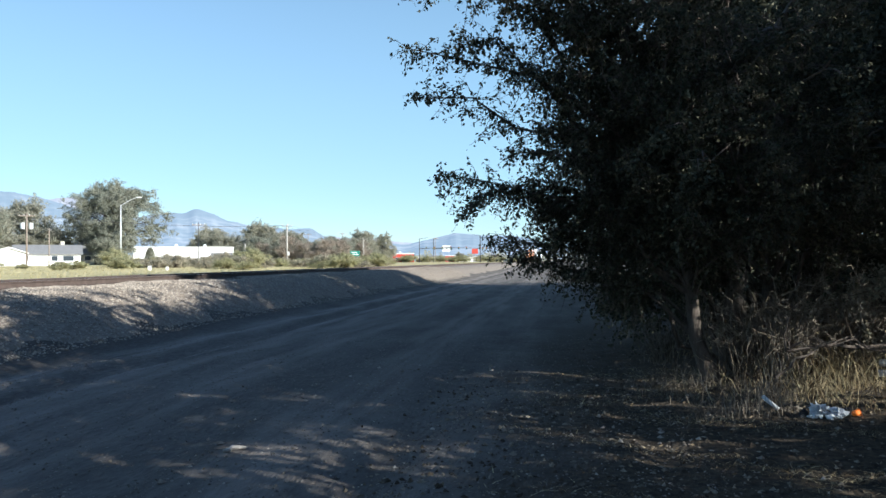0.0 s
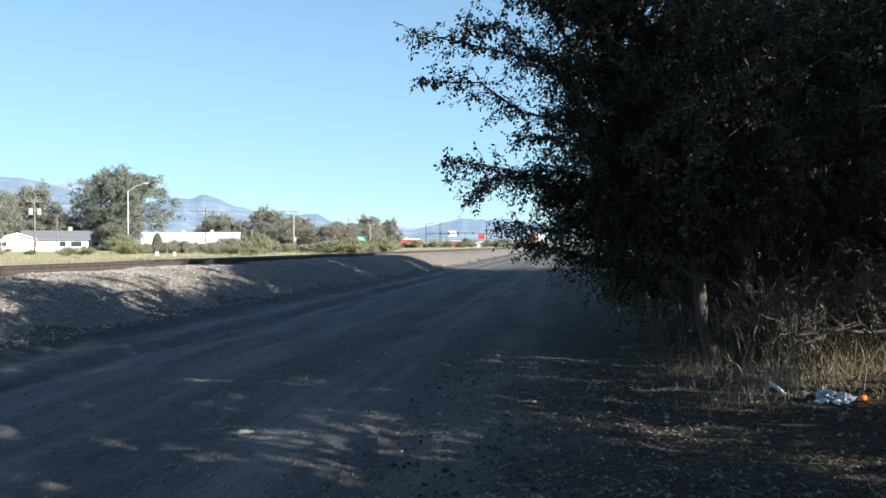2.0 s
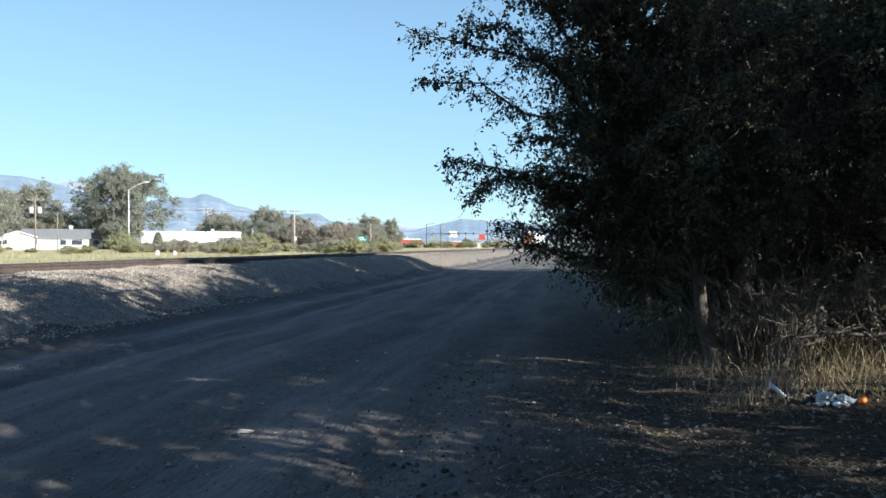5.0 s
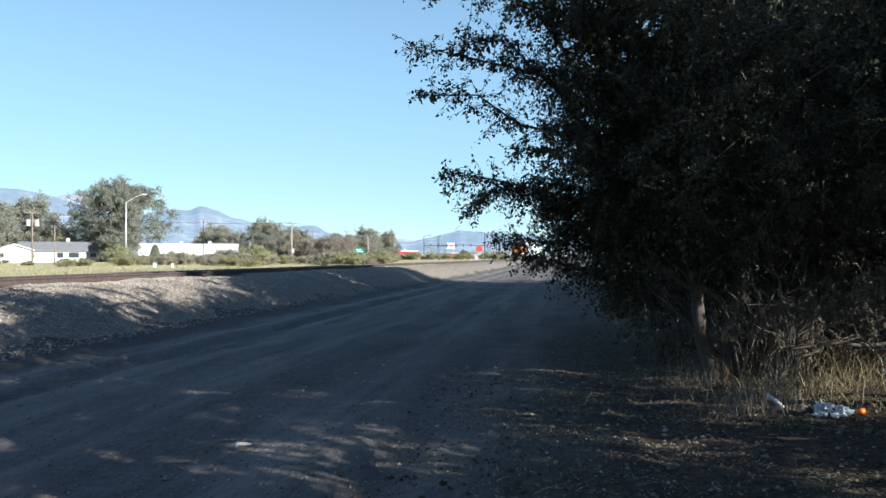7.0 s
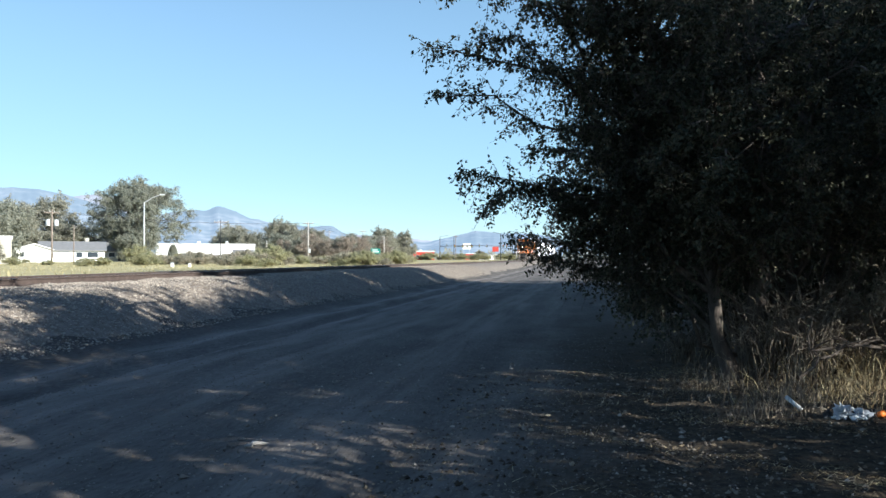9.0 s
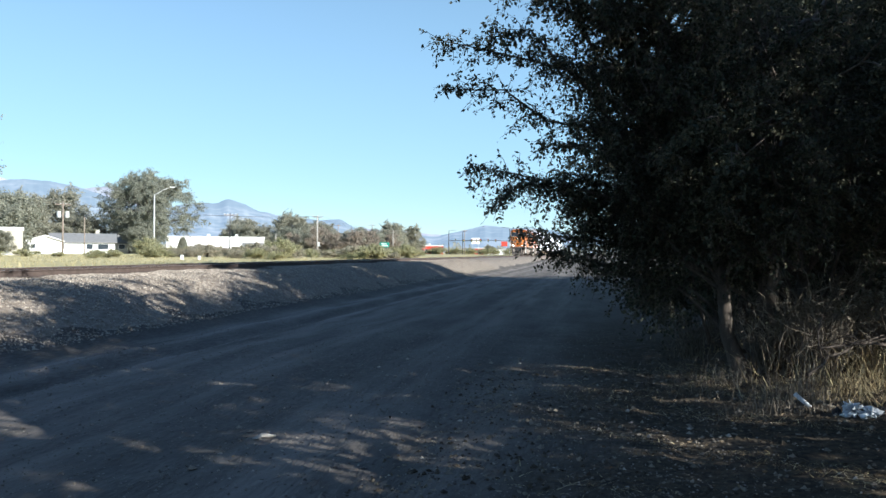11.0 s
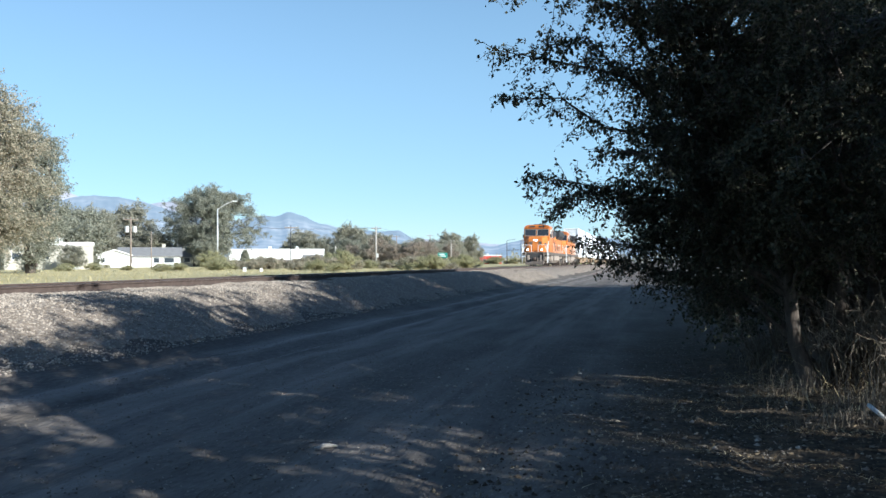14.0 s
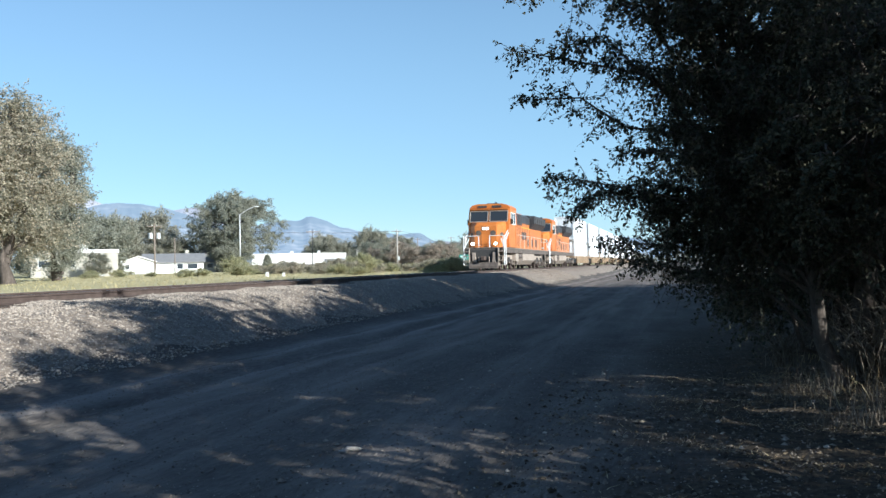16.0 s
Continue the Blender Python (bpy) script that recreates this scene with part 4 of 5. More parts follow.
def gable_house(at, turn, w, d, h, rise, wall, roof, label, wins, doors=(), chimney=False, gable_front=False, over=0.4):
    root = thing("house", at, label, "house", "houses beyond the field", turn)
    if gable_front:
        part("wall", prism(B(), [(-w / 2, -0.3), (w / 2, -0.3), (w / 2, h), (0, h + rise), (-w / 2, h)], "y", 0, d), wall, root)
        k = rise / (w / 2)
        part("roof", prism(B(), [(-w / 2 - over, h - k * over), (0, h + rise), (w / 2 + over, h - k * over), (w / 2 + over, h - k * over + 0.2), (0, h + rise + 0.2), (-w / 2 - over, h - k * over + 0.2)],
                           "y", -over, d + over), roof, root)
    else:
        part("wall", prism(B(), [(0, -0.3), (d, -0.3), (d, h), (d / 2, h + rise), (0, h)], "x", -w / 2, w / 2), wall, root)
        k = rise / (d / 2)
        part("roof", prism(B(), [(-over, h - k * over), (d / 2, h + rise), (d + over, h - k * over), (d + over, h - k * over + 0.2), (d / 2, h + rise + 0.2), (-over, h - k * over + 0.2)],
                           "x", -w / 2 - over, w / 2 + over), roof, root)
    for x0, x1, z0, z1 in wins:
        window(root, x0, x1, 0, z0, z1)
    for x0, x1, z1, m in doors:
        part("door", box(B(), x0, x1, -0.06, 0.02, 0, z1, 0.01), m, root)
    if chimney:
        part("chimney", box(B(), w * 0.2, w * 0.2 + 0.7, d * 0.5, d * 0.5 + 0.7, h, h + rise + 0.9), WALLBEIGE, root)
    return root


def flat_building(name, at, turn, w, d, h, wall, label, openings, parapet=0.3, units=(), roof=ROOFGREY, category="building"):
    root = thing(name, at, label, category, "buildings beyond the field", turn)
    part("wall", box(B(), -w / 2, w / 2, 0, d, -0.3, h, 0.02), wall, root)
    part("roof", box(B(), -w / 2 - 0.12, w / 2 + 0.12, -0.12, d + 0.12, h + 0.003, h + parapet), roof, root)
    for x0, x1, z0, z1, m in openings:
        if m is PANE:
            window(root, x0, x1, 0, z0, z1)
        else:
            part("door", box(B(), x0, x1, -0.06, 0.02, z0, z1, 0.01), m, root)
    for x, s in units:
        part("roof_unit", box(B(), x, x + s, d * 0.4, d * 0.4 + s, h + parapet, h + parapet + 0.8, 0.03), GALV, root)
    return root


gable_house((-98.6, 138.5, FZ), 35.5, 5.8, 8, 2.3, 0.95, WALLWHITE, WALLWHITE, "small white gabled house with a pale roof", [(-2.4, -1.6, 0.9, 1.8)], [(-0.4, 2.6, 1.9, GALV)], gable_front=True)
gable_house((-96.2, 146.5, FZ), 33.3, 11.5, 8, 2.2, 1.6, WALLWHITE, ROOFGREY, "low white house with a grey shingle roof", [(-4.8, -3.2, 0.8, 1.9), (0.6, 1.8, 0.8, 1.9), (2.6, 4.6, 0.8, 1.9)], [(-2.6, -0.4, 2.0, GALV)], True)
gable_house((-98.5, 168, FZ), 30, 7.5, 7, 2.4, 2.4, WALLBEIGE, ROOFGREY, "dark-roofed house half hidden by a large tree", [(-2.8, -1.4, 0.9, 2.0), (0.8, 2.4, 0.9, 2.0)], [(-0.8, 0.2, 2.0, GRIME)])
flat_building("beige_building", (-75.6, 92.7, FZ), 39, 10.5, 8, 3.1, WALLBEIGE, "long low beige building with a flat roof", [(-4.4, -3.2, 1.2, 2.2, PANE), (-1.2, 0.0, 1.2, 2.2, PANE), (2.2, 3.6, 0, 2.2, GALV)], 0.45, ((-3.5, 1.0), (0.4, 1.2)), WALLWHITE)
flat_building("warehouse", (-97.7, 208, FZ), 25.1, 25.2, 18, 4.2, WALLWHITE, "long bright white warehouse with a flat roof", [(-6.5, -1.8, 0, 1.9, GALV), (-1.0, 4.8, 0, 1.5, GRIME), (9.3, 10.6, 0.8, 1.8, PANE)], 0.35, ((-2.5, 0.9), (5.0, 0.8)), WALLWHITE)
gable_house((-85.3, 203, FZ), 23, 4.6, 4, 1.5, 1.2, GRIME, ROOFGREY, "small dark shed before the warehouse", [(-1.2, -0.4, 0.6, 1.2)])

# far town at the crossing
grt = np.random.default_rng(21)
for k in range(16):
    az = -13 + 10.5 * (k + grt.random()) / 16
    dist = 365 + 60 * grt.random()
    s = 0.7 + 0.8 * grt.random()
    copy_thing(shrub, pose(math.sin(radians(az)) * dist, math.cos(radians(az)) * dist, FZ, 0, 0, 360 * grt.random())).scale = (s * 1.5, s * 1.5, s)
shop_kinds = [(REDPAINT, "low red-fronted shop in the far town"), (WALLWHITE, "low white shop in the far town"), (WALLBEIGE, "low beige shop in the far town"), (GRIME, "low dark brown shop in the far town"), (WALLBEIGE, "pale roadside building in the far town")]
for k in range(10):
    az = -12.6 + 9.6 * (k + 0.6 * grt.random()) / 10
    dist = 400 + 110 * grt.random()
    w, h = 3 + 4.5 * grt.random(), 1.8 + 1.5 * grt.random()
    m, lab = shop_kinds[k % 5]
    flat_building("shop", (math.sin(radians(az)) * dist, math.cos(radians(az)) * dist, FZ), -az, w, 6, h, m, lab, [(-w * 0.4, -w * 0.1, 0.4, 1.6, PANE), (w * 0.05, w * 0.35, 0.4, 1.6, PANE)], 0.4, (), WALLWHITE if k % 2 else ROOFGREY)


flat_building("red_store", (-70, 373, FZ), 11, 9.5, 7, 3.6, REDPAINT, "wide red-fronted store in the far town", [(-3.6, -1.2, 0.4, 2.2, PANE), (-0.6, 0.6, 0, 2.2, GALV), (1.2, 3.8, 0.4, 2.2, PANE)], 0.5, ((-2.0, 1.0),), WALLWHITE)
flat_building("white_store", (-78, 380, FZ), 11, 6.0, 7, 5.2, WALLWHITE, "tall white store beside the red one", [(-2.2, 2.2, 0.3, 2.0, PANE)], 0.5, ((0.2, 1.0),), ROOFGREY)


def signal_mast(at, height, arm, turn, label):
    root = thing("traffic_signal", at, label, "traffic light", "traffic lights at the crossing", turn)
    part("pole", rod(B(), (0, 0, -0.3), (0, 0, height), 0.2, 0.14, 8), DARKSTEEL, root)
    part("arm", rod(B(), (0, 0, 6.2), (arm, 0, 6.6), 0.14, 0.08, 8), DARKSTEEL, root)
    for k in (0.45, 0.7, 0.95):
        s = part("signal_head", box(B(), arm * k - 0.25, arm * k + 0.25, -0.25, 0.2, 5.7, 7.0, 0.03), BLACKPAINT, root)
        for j, m in enumerate((REDPAINT, YELLOW, GREENSIGN)):
            part("lens", rod(B(), (arm * k, -0.27, 6.75 - j * 0.4), (arm * k, -0.24, 6.75 - j * 0.4), 0.14), m, s)
    part("luminaire", rod(B(), (0, 0, height), (arm * 0.25, 0, height + 0.5), 0.07), DARKSTEEL, root)
    return root


signal_mast((-62.9, 374.7, FZ), 10.6, 15, 8, "dark traffic signal mast with a long arm over the crossing")
signal_mast((-35.4, 378.3, FZ), 12.0, -14, 8, "tall dark traffic signal mast with an arm over the crossing")
signal_mast((-58.0, 385, FZ), 10.6, 9, 8, "dark traffic signal mast with a short arm")
signal_mast((-30.5, 384, FZ), 9.0, -6, 8, "short dark traffic signal mast at the far corner")


def road_sign(at, turn, w, h, z, m, label, bars=True):
    root = thing("road_sign", at, label, "road sign", "", turn)
    part("panel", box(B(), -w / 2, w / 2, -0.03, 0.03, z, z + h, 0.01), m, root)
    for x in (-w * 0.35, w * 0.35):
        part("post", rod(B(), (x, 0.06, -0.3), (x, 0.06, z + h * 0.8), 0.06), GALV, root)
    if bars:
        for k, (a, b) in enumerate(((-0.38, 0.2), (-0.3, 0.35))):
            part("lettering_bar", box(B(), w * a, w * b, -0.04, -0.032, z + h * (0.62 - 0.36 * k), z + h * (0.78 - 0.36 * k)), WHITEPAINT, root)
    return root


road_sign((-55.4, 223.2, FZ), 14, 2.6, 1.4, 2.0, GREENSIGN, "green highway sign on two steel posts")
road_sign((-54, 400, FZ), 8, 4.0, 3.0, 5.0, WHITEPAINT, "tall white and red shop sign in the far town", False)
road_sign((-41, 410, FZ), 8, 3.0, 2.4, 4.0, REDPAINT, "red shop sign on posts in the far town", False)


def cabinet(at, s, label):
    root = thing("signal_cabinet", at, label, "cabinet", "", 25)
    part("body", box(B(), -0.35 * s, 0.35 * s, -0.25 * s, 0.25 * s, -0.1, 0.9 * s, 0.03), GALV, root)
    part("lid", box(B(), -0.39 * s, 0.39 * s, -0.29 * s, 0.29 * s, 0.903 * s, 0.96 * s, 0.02), GALV, root)
    part("door", box(B(), -0.3 * s, 0.3 * s, -0.28 * s, -0.253 * s, 0.05, 0.82 * s, 0.01), WHITEPAINT, root)


cabinet((-34.6, 67, field_at(-34.6, 67)), 0.42, "small pale grey metal cabinet beside the track")
cabinet((-33.3, 67.6, field_at(-33.3, 67.6)), 0.34, "small white metal post box beside the track")


# ---- low woods on the horizon ----
def far_woods():
    g = np.random.default_rng(31)
    n = 40000
    az = np.radians(g.uniform(-52, 16, n))
    d = g.uniform(480, 900, n)
    deg = np.degrees(az)
    top = 4.6 + 2.2 * np.sin(deg * 1.9) * np.sin(deg * 0.7 + 1) + 1.6 * np.sin(deg * 6.1) + 1.0 * np.sin(deg * 17.0)
    h = np.clip(top, 0.8, None) * g.random(n) ** 0.7
    pos = np.stack([np.sin(az) * d, np.cos(az) * d, FZ + h], -1)
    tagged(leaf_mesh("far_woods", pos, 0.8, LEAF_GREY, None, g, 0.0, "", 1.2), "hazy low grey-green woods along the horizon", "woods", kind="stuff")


far_woods()


# ---- mountains ----
def ridge(name, dist, peaks, floor_el, material, label, seed, az0, az1, rough):
    """A mountain range whose skyline is a sum of rounded peaks, with spurs running down towards the viewer."""
    g = np.random.default_rng(seed)
    az = np.radians(np.arange(az0, az1, 0.12))
    rows = 30
    line = np.interp(np.degrees(az), [p[0] for p in peaks], [p[1] for p in peaks])
    k = np.ones(5) / 5
    line = np.convolve(np.pad(line, 2, mode="edge"), k, "valid")
    for k in range(7):
        line = line + rough * 0.6 ** k * np.sin(np.degrees(az) * (1.3 * 1.9 ** k) + g.uniform(0, 6.28))
    V = []
    for r in range(rows):
        s = r / (rows - 1)
        d = dist * (1 - 0.35 * s)
        spur = sum(0.05 * 0.6 ** k * np.sin(np.degrees(az) * (1.9 * 1.8 ** k) + 3 * s * math.sin(k * 2.0) + k) for k in range(5))
        e = line * (1 - s) ** 1.15 * (1 + spur * math.sin(math.pi * min(1, s * 1.4)) * 0.9)
        dd = d * (1 + 0.05 * spur * s)
        V.append(np.stack([np.sin(az) * dd, np.cos(az) * dd, 1.6 + np.tan(np.radians(np.maximum(e, -0.05))) * dd - 6 * s], -1))
    V = np.stack(V)
    n = len(az)
    idx = np.arange(rows * n).reshape(rows, n)
    f = np.stack([idx[:-1, :-1], idx[1:, :-1], idx[1:, 1:], idx[:-1, 1:]], -1).reshape(-1, 4)
    return tagged(raw(name, V.reshape(-1, 3), f, material, None, "", True), label, "mountain", kind="structure")


MOUNT = hazy_mountain_mat("mountain_forest", (0.04, 0.055, 0.06), (0.08, 0.09, 0.09), (0.26, 0.24, 0.23))
MOUNTFAR = hazy_mountain_mat("mountain_rock", (0.16, 0.13, 0.12), (0.22, 0.18, 0.17), (0.3, 0.27, 0.26))
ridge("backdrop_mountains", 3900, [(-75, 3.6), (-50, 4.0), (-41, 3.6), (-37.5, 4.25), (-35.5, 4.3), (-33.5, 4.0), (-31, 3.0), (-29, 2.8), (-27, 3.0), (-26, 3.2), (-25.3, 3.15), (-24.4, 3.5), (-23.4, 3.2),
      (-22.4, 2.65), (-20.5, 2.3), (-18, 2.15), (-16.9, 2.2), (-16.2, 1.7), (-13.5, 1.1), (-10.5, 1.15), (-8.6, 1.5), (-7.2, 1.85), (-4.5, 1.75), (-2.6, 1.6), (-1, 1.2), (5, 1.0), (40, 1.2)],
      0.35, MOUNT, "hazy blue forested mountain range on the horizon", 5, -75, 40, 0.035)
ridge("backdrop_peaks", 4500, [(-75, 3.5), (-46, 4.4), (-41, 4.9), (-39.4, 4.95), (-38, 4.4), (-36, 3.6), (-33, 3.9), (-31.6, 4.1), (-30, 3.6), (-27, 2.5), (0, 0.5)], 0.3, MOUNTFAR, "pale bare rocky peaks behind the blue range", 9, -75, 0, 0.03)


# ---- overhead wires between the utility poles ----
def wire(p, q, sag):
    st = Sticks(4)
    t = np.linspace(0, 1, 13)[:, None]
    c = np.array(p) + (np.array(q) - np.array(p)) * t - np.array([0, 0, 1.0]) * 4 * t * (1 - t) * sag
    st.tube(c, np.full(13, 0.018))
    tagged(st.done("overhead_wire", DARKSTEEL), "thin dark overhead wire strung between utility poles", "wire", "overhead wires")


for dx in (-1.0, 1.0):
    wire((-84.9 + dx, 123.7, 9.2), (-63.5 + dx, 189.6, 10.0), 0.9)
    wire((-63.5 + dx, 189.6, 10.0), (-60.1 + dx, 253.0, 8.2), 0.9)
    wire((-112.0 + dx, 60.0, 9.0), (-84.9 + dx, 123.7, 9.2), 0.9)
utility_pole((-112, 60, FZ), 8.6, 35, "wooden utility pole with crossarm beyond the field", True)
# ---- train ----
def loco(at, label):
    root = thing("locomotive", at, label, "locomotive", "locomotives of the train")
    L, W = 22.2, 1.5
    part("underframe", box(B(), -1.5, 1.5, 0.35, L - 0.35, 1.25, 1.6, 0.03), GRIME, root)
    part("walkway_stripe", box(B(), -1.53, 1.53, 0.3, L - 0.3, 1.603, 1.64), TANKGREY, root, "dusty pale walkway edge")
    # nose and cab
    part("nose", prism(B(), [(-1.32, 2.1), (-1.32, 1.65), (-0.82, 0.9), (0.82, 0.9), (1.32, 1.65), (1.32, 2.1)], "z", 1.68, 3.24), ORANGE, root, "orange chamfered nose")
    bm = B()
    lo = [bm.verts.new(p) for p in ((-1.32, 2.1, 3.241), (-1.32, 1.65, 3.241), (-0.82, 0.9, 3.241), (0.82, 0.9, 3.241), (1.32, 1.65, 3.241), (1.32, 2.1, 3.241))]
    hi = [bm.verts.new(p) for p in ((-1.28, 2.1, 3.6), (-1.25, 1.9, 3.57), (-0.72, 1.3, 3.5), (0.72, 1.3, 3.5), (1.25, 1.9, 3.57), (1.28, 2.1, 3.6))]
    for k in range(6):
        bm.faces.new((lo[k], lo[(k + 1) % 6], hi[(k + 1) % 6], hi[k]))
    bm.faces.new(hi)
    bm.faces.new(lo[::-1])
    part("nose_top", bm, ORANGE, root)
    cabp = [(1.95, 1.68), (1.95, 3.54), (2.28, 4.4), (2.42, 4.62), (3.2, 4.7), (5.0, 4.7), (5.0, 1.68)]
    part("cab", prism(B(), cabp, "x", -1.54, 1.54), ORANGE, root)
    part("cab_roof", prism(B(), [(-1.56, 4.62), (1.56, 4.62), (1.35, 4.84), (0.95, 4.95), (-0.95, 4.95), (-1.35, 4.84)], "y", 2.38, 5.05), ORANGE, root)
    part("cab_shade", box(B(), -1.45, 1.45, 2.13, 2.4, 4.5, 4.58, 0.01), ORANGE, root)
    part("horn", rod(B(), (0.3, 3.4, 5.05), (0.3, 4.0, 5.05), 0.1, 0.04), DARKSTEEL, root)
    part("antenna_box", box(B(), -0.5, 0.2, 3.6, 4.6, 4.95, 5.08, 0.03), BLACKPAINT, root)
    for s in (-1, 1):
        part("windshield", prism(B(), [(1.935, 3.62), (2.225, 4.38), (2.29, 4.36), (2.0, 3.6)], "x", min(s * 0.1, s * 1.4), max(s * 0.1, s * 1.4)), GLASS, root, "dark windscreen pane")
        bm = B()
        for a, b in (((0.08, 1.93, 3.6), (1.42, 1.93, 3.6)), ((1.42, 1.93, 3.6), (1.42, 2.22, 4.39)), ((1.42, 2.22, 4.39), (0.08, 2.22, 4.39)), ((0.08, 2.22, 4.39), (0.08, 1.93, 3.6))):
            rod(bm, (s * a[0], a[1], a[2]), (s * b[0], b[1], b[2]), 0.035, 0.035, 6)
        part("windscreen_frame", bm, TANKGREY, root, "pale grey windscreen frame")
        bm = B()
        for y0, y1, z0, z1 in ((2.62, 4.42, 3.38, 3.46), (2.62, 4.42, 4.22, 4.3), (2.62, 2.7, 3.46, 4.22), (4.34, 4.42, 3.46, 4.22), (3.48, 3.56, 3.46, 4.22)):
            box(bm, min(s * 1.54, s * 1.585), max(s * 1.54, s * 1.585), y0, y1, z0, z1)
        part("cab_window_frame", bm, WHITEPAINT, root, "pale cab window frame")
        part("cab_door", box(B(), min(s * 1.54, s * 1.565), max(s * 1.54, s * 1.565), 4.5, 4.95, 1.75, 4.0, 0.01), ORANGE, root)
        part("nose_emblem", rod(B(), (s * 0.55, 0.87, 2.72), (s * 0.55, 0.905, 2.72), 0.2, 0.2, 18), GRIME, root, "dark round emblem on the nose")
        part("sand_hatch", rod(B(), (s * 1.12, 1.27, 2.62), (s * 1.06, 1.33, 2.62), 0.15, 0.15, 14), GRIME, root)
        part("cab_window", box(B(), min(s * 1.53, s * 1.56), max(s * 1.53, s * 1.56), 2.7, 4.34, 3.46, 4.22, 0.01), GLASS, root)
        part("mirror", box(B(), min(s * 1.55, s * 1.75), max(s * 1.55, s * 1.75), 2.5, 2.56, 3.4, 3.8, 0.01), DARKSTEEL, root)
        part("nose_door_seam", box(B(), min(s * 0.33, s * 0.35), max(s * 0.33, s * 0.35), 0.885, 0.9, 1.72, 3.0), BLACKPAINT, root)
        for dz in (3.05,):
            part("headlight", rod(B(), (s * 0.13, 0.83, dz), (s * 0.13, 0.93, dz), 0.09, 0.085, 12), HEADLAMP, root, "lit white headlight")
        part("ditch_light", rod(B(), (s * 0.85, 0.25, 1.92), (s * 0.85, 0.37, 1.92), 0.11, 0.1, 12), HEADLAMP, root, "lit white ditch light")
        part("number_board", box(B(), min(s * 0.2, s * 0.9), max(s * 0.2, s * 0.9), 2.33, 2.38, 4.66, 4.82), BLACKPAINT, root, "dark number board above the windscreen")
        bm = B()
        for i in range(4):
            box(bm, min(s * 1.1, s * 1.5), max(s * 1.1, s * 1.5), 0.05, 0.6, 0.35 + 0.33 * i, 0.4 + 0.33 * i)
        box(bm, min(s * 1.06, s * 1.1), max(s * 1.06, s * 1.1), 0.05, 0.6, 0.3, 1.6)
        part("front_steps", bm, TANKGREY, root)
        for y in (0.2, 0.8):
            part("grab_rail", rod(B(), (s * 1.5, y, 0.4), (s * 1.5, y, 2.5), 0.04), WHITEPAINT, root, "white grab rail")
        bm = B()
        rod(bm, (s * 1.45, 0.85, 2.5), (s * 1.45, 2.1, 3.0), 0.04)
        rod(bm, (s * 1.2, 0.62, 2.3), (s * 1.5, 0.2, 1.55), 0.035)
        rod(bm, (s * 1.5, 0.82, 2.2), (s * 1.5, 1.9, 2.75), 0.035)
        part("cab_grab_rail", bm, WHITEPAINT, root, "white slanted grab rail")
        bm = B()
        rod(bm, (s * 1.46, 5.2, 2.7), (s * 1.46, L - 0.4, 2.7), 0.014)
        part("handrail", bm, WHITEPAINT, root)
        for i in range(10):
            y = 5.3 + i * 1.8
            part("stanchion", rod(B(), (s * 1.46, y, 1.66), (s * 1.46, y, 2.72), 0.014), WHITEPAINT, root)
        bm = B()
        rod(bm, (s * 1.4, 0.3, 1.68), (s * 1.4, 0.3, 2.5), 0.032)
        rod(bm, (s * 0.4, 0.3, 1.68), (s * 0.4, 0.3, 2.5), 0.032)
        rod(bm, (s * 1.4, 0.3, 2.5), (s * 0.4, 0.3, 2.5), 0.024)
        part("front_handrail", bm, WHITEPAINT, root, "white front handrail")
    part("headlight_housing", box(B(), -0.27, 0.27, 0.86, 0.95, 2.92, 3.19, 0.02), TANKGREY, root)
    # hood behind the cab
    part("hood", box(B(), -0.95, 0.95, 5.0, 14.6, 1.68, 4.05, 0.05), ORANGE, root)
    part("hood_roof", prism(B(), [(-0.98, 3.82), (-0.98, 4.4), (-0.6, 4.66), (0.6, 4.66), (0.98, 4.4), (0.98, 3.82)], "y", 5.05, 14.65), BLACKPAINT, root, "black sooty roof band")
    part("inverter_cabinet", box(B(), 0.97, 1.42, 5.02, 8.0, 1.68, 3.45, 0.03), ORANGE, root)
    part("radiator_base", prism(B(), [(-0.97, 1.68), (-0.97, 3.5), (0.97, 3.5), (0.97, 1.68)], "y", 14.65, 21.3), ORANGE, root)
    part("radiator_section", prism(B(), [(-0.98, 3.503), (-1.4, 3.95), (-1.4, 4.55), (1.4, 4.55), (1.4, 3.95), (0.98, 3.503)], "y", 14.65, 21.3), BLACKPAINT, root, "flared black radiator section")
    part("cabinet_roof", box(B(), 0.98, 1.44, 5.06, 8.05, 3.455, 4.4, 0.03), ORANGE, root)
    for i in range(5):
        part("cabinet_louvre", box(B(), 1.44, 1.475, 5.2 + 0.57 * i, 5.6 + 0.57 * i, 3.5, 4.36, 0.01), BLACKPAINT, root, "black louvred panel")
        part("cabinet_panel_gap", box(B(), 1.42, 1.432, 5.2 + 0.57 * i, 5.24 + 0.57 * i, 1.8, 3.4), GRIME, root)
    part("radiator_roof", box(B(), -1.36, 1.36, 15.0, 20.5, 4.553, 4.66, 0.02), BLACKPAINT, root)
    for i in range(3):
        part("roof_fan", rod(B(), (0, 15.9 + 1.9 * i, 4.66), (0, 15.9 + 1.9 * i, 4.76), 0.72, 0.72, 16), DARKSTEEL, root)
    part("exhaust_stack", box(B(), -0.35, 0.35, 11.0, 12.2, 4.5, 4.72, 0.03), DARKSTEEL, root)
    for y in (6.0, 8.4):
        part("roof_hatch", box(B(), -0.5, 0.5, y, y + 1.3, 4.5, 4.62, 0.03), DARKSTEEL, root)
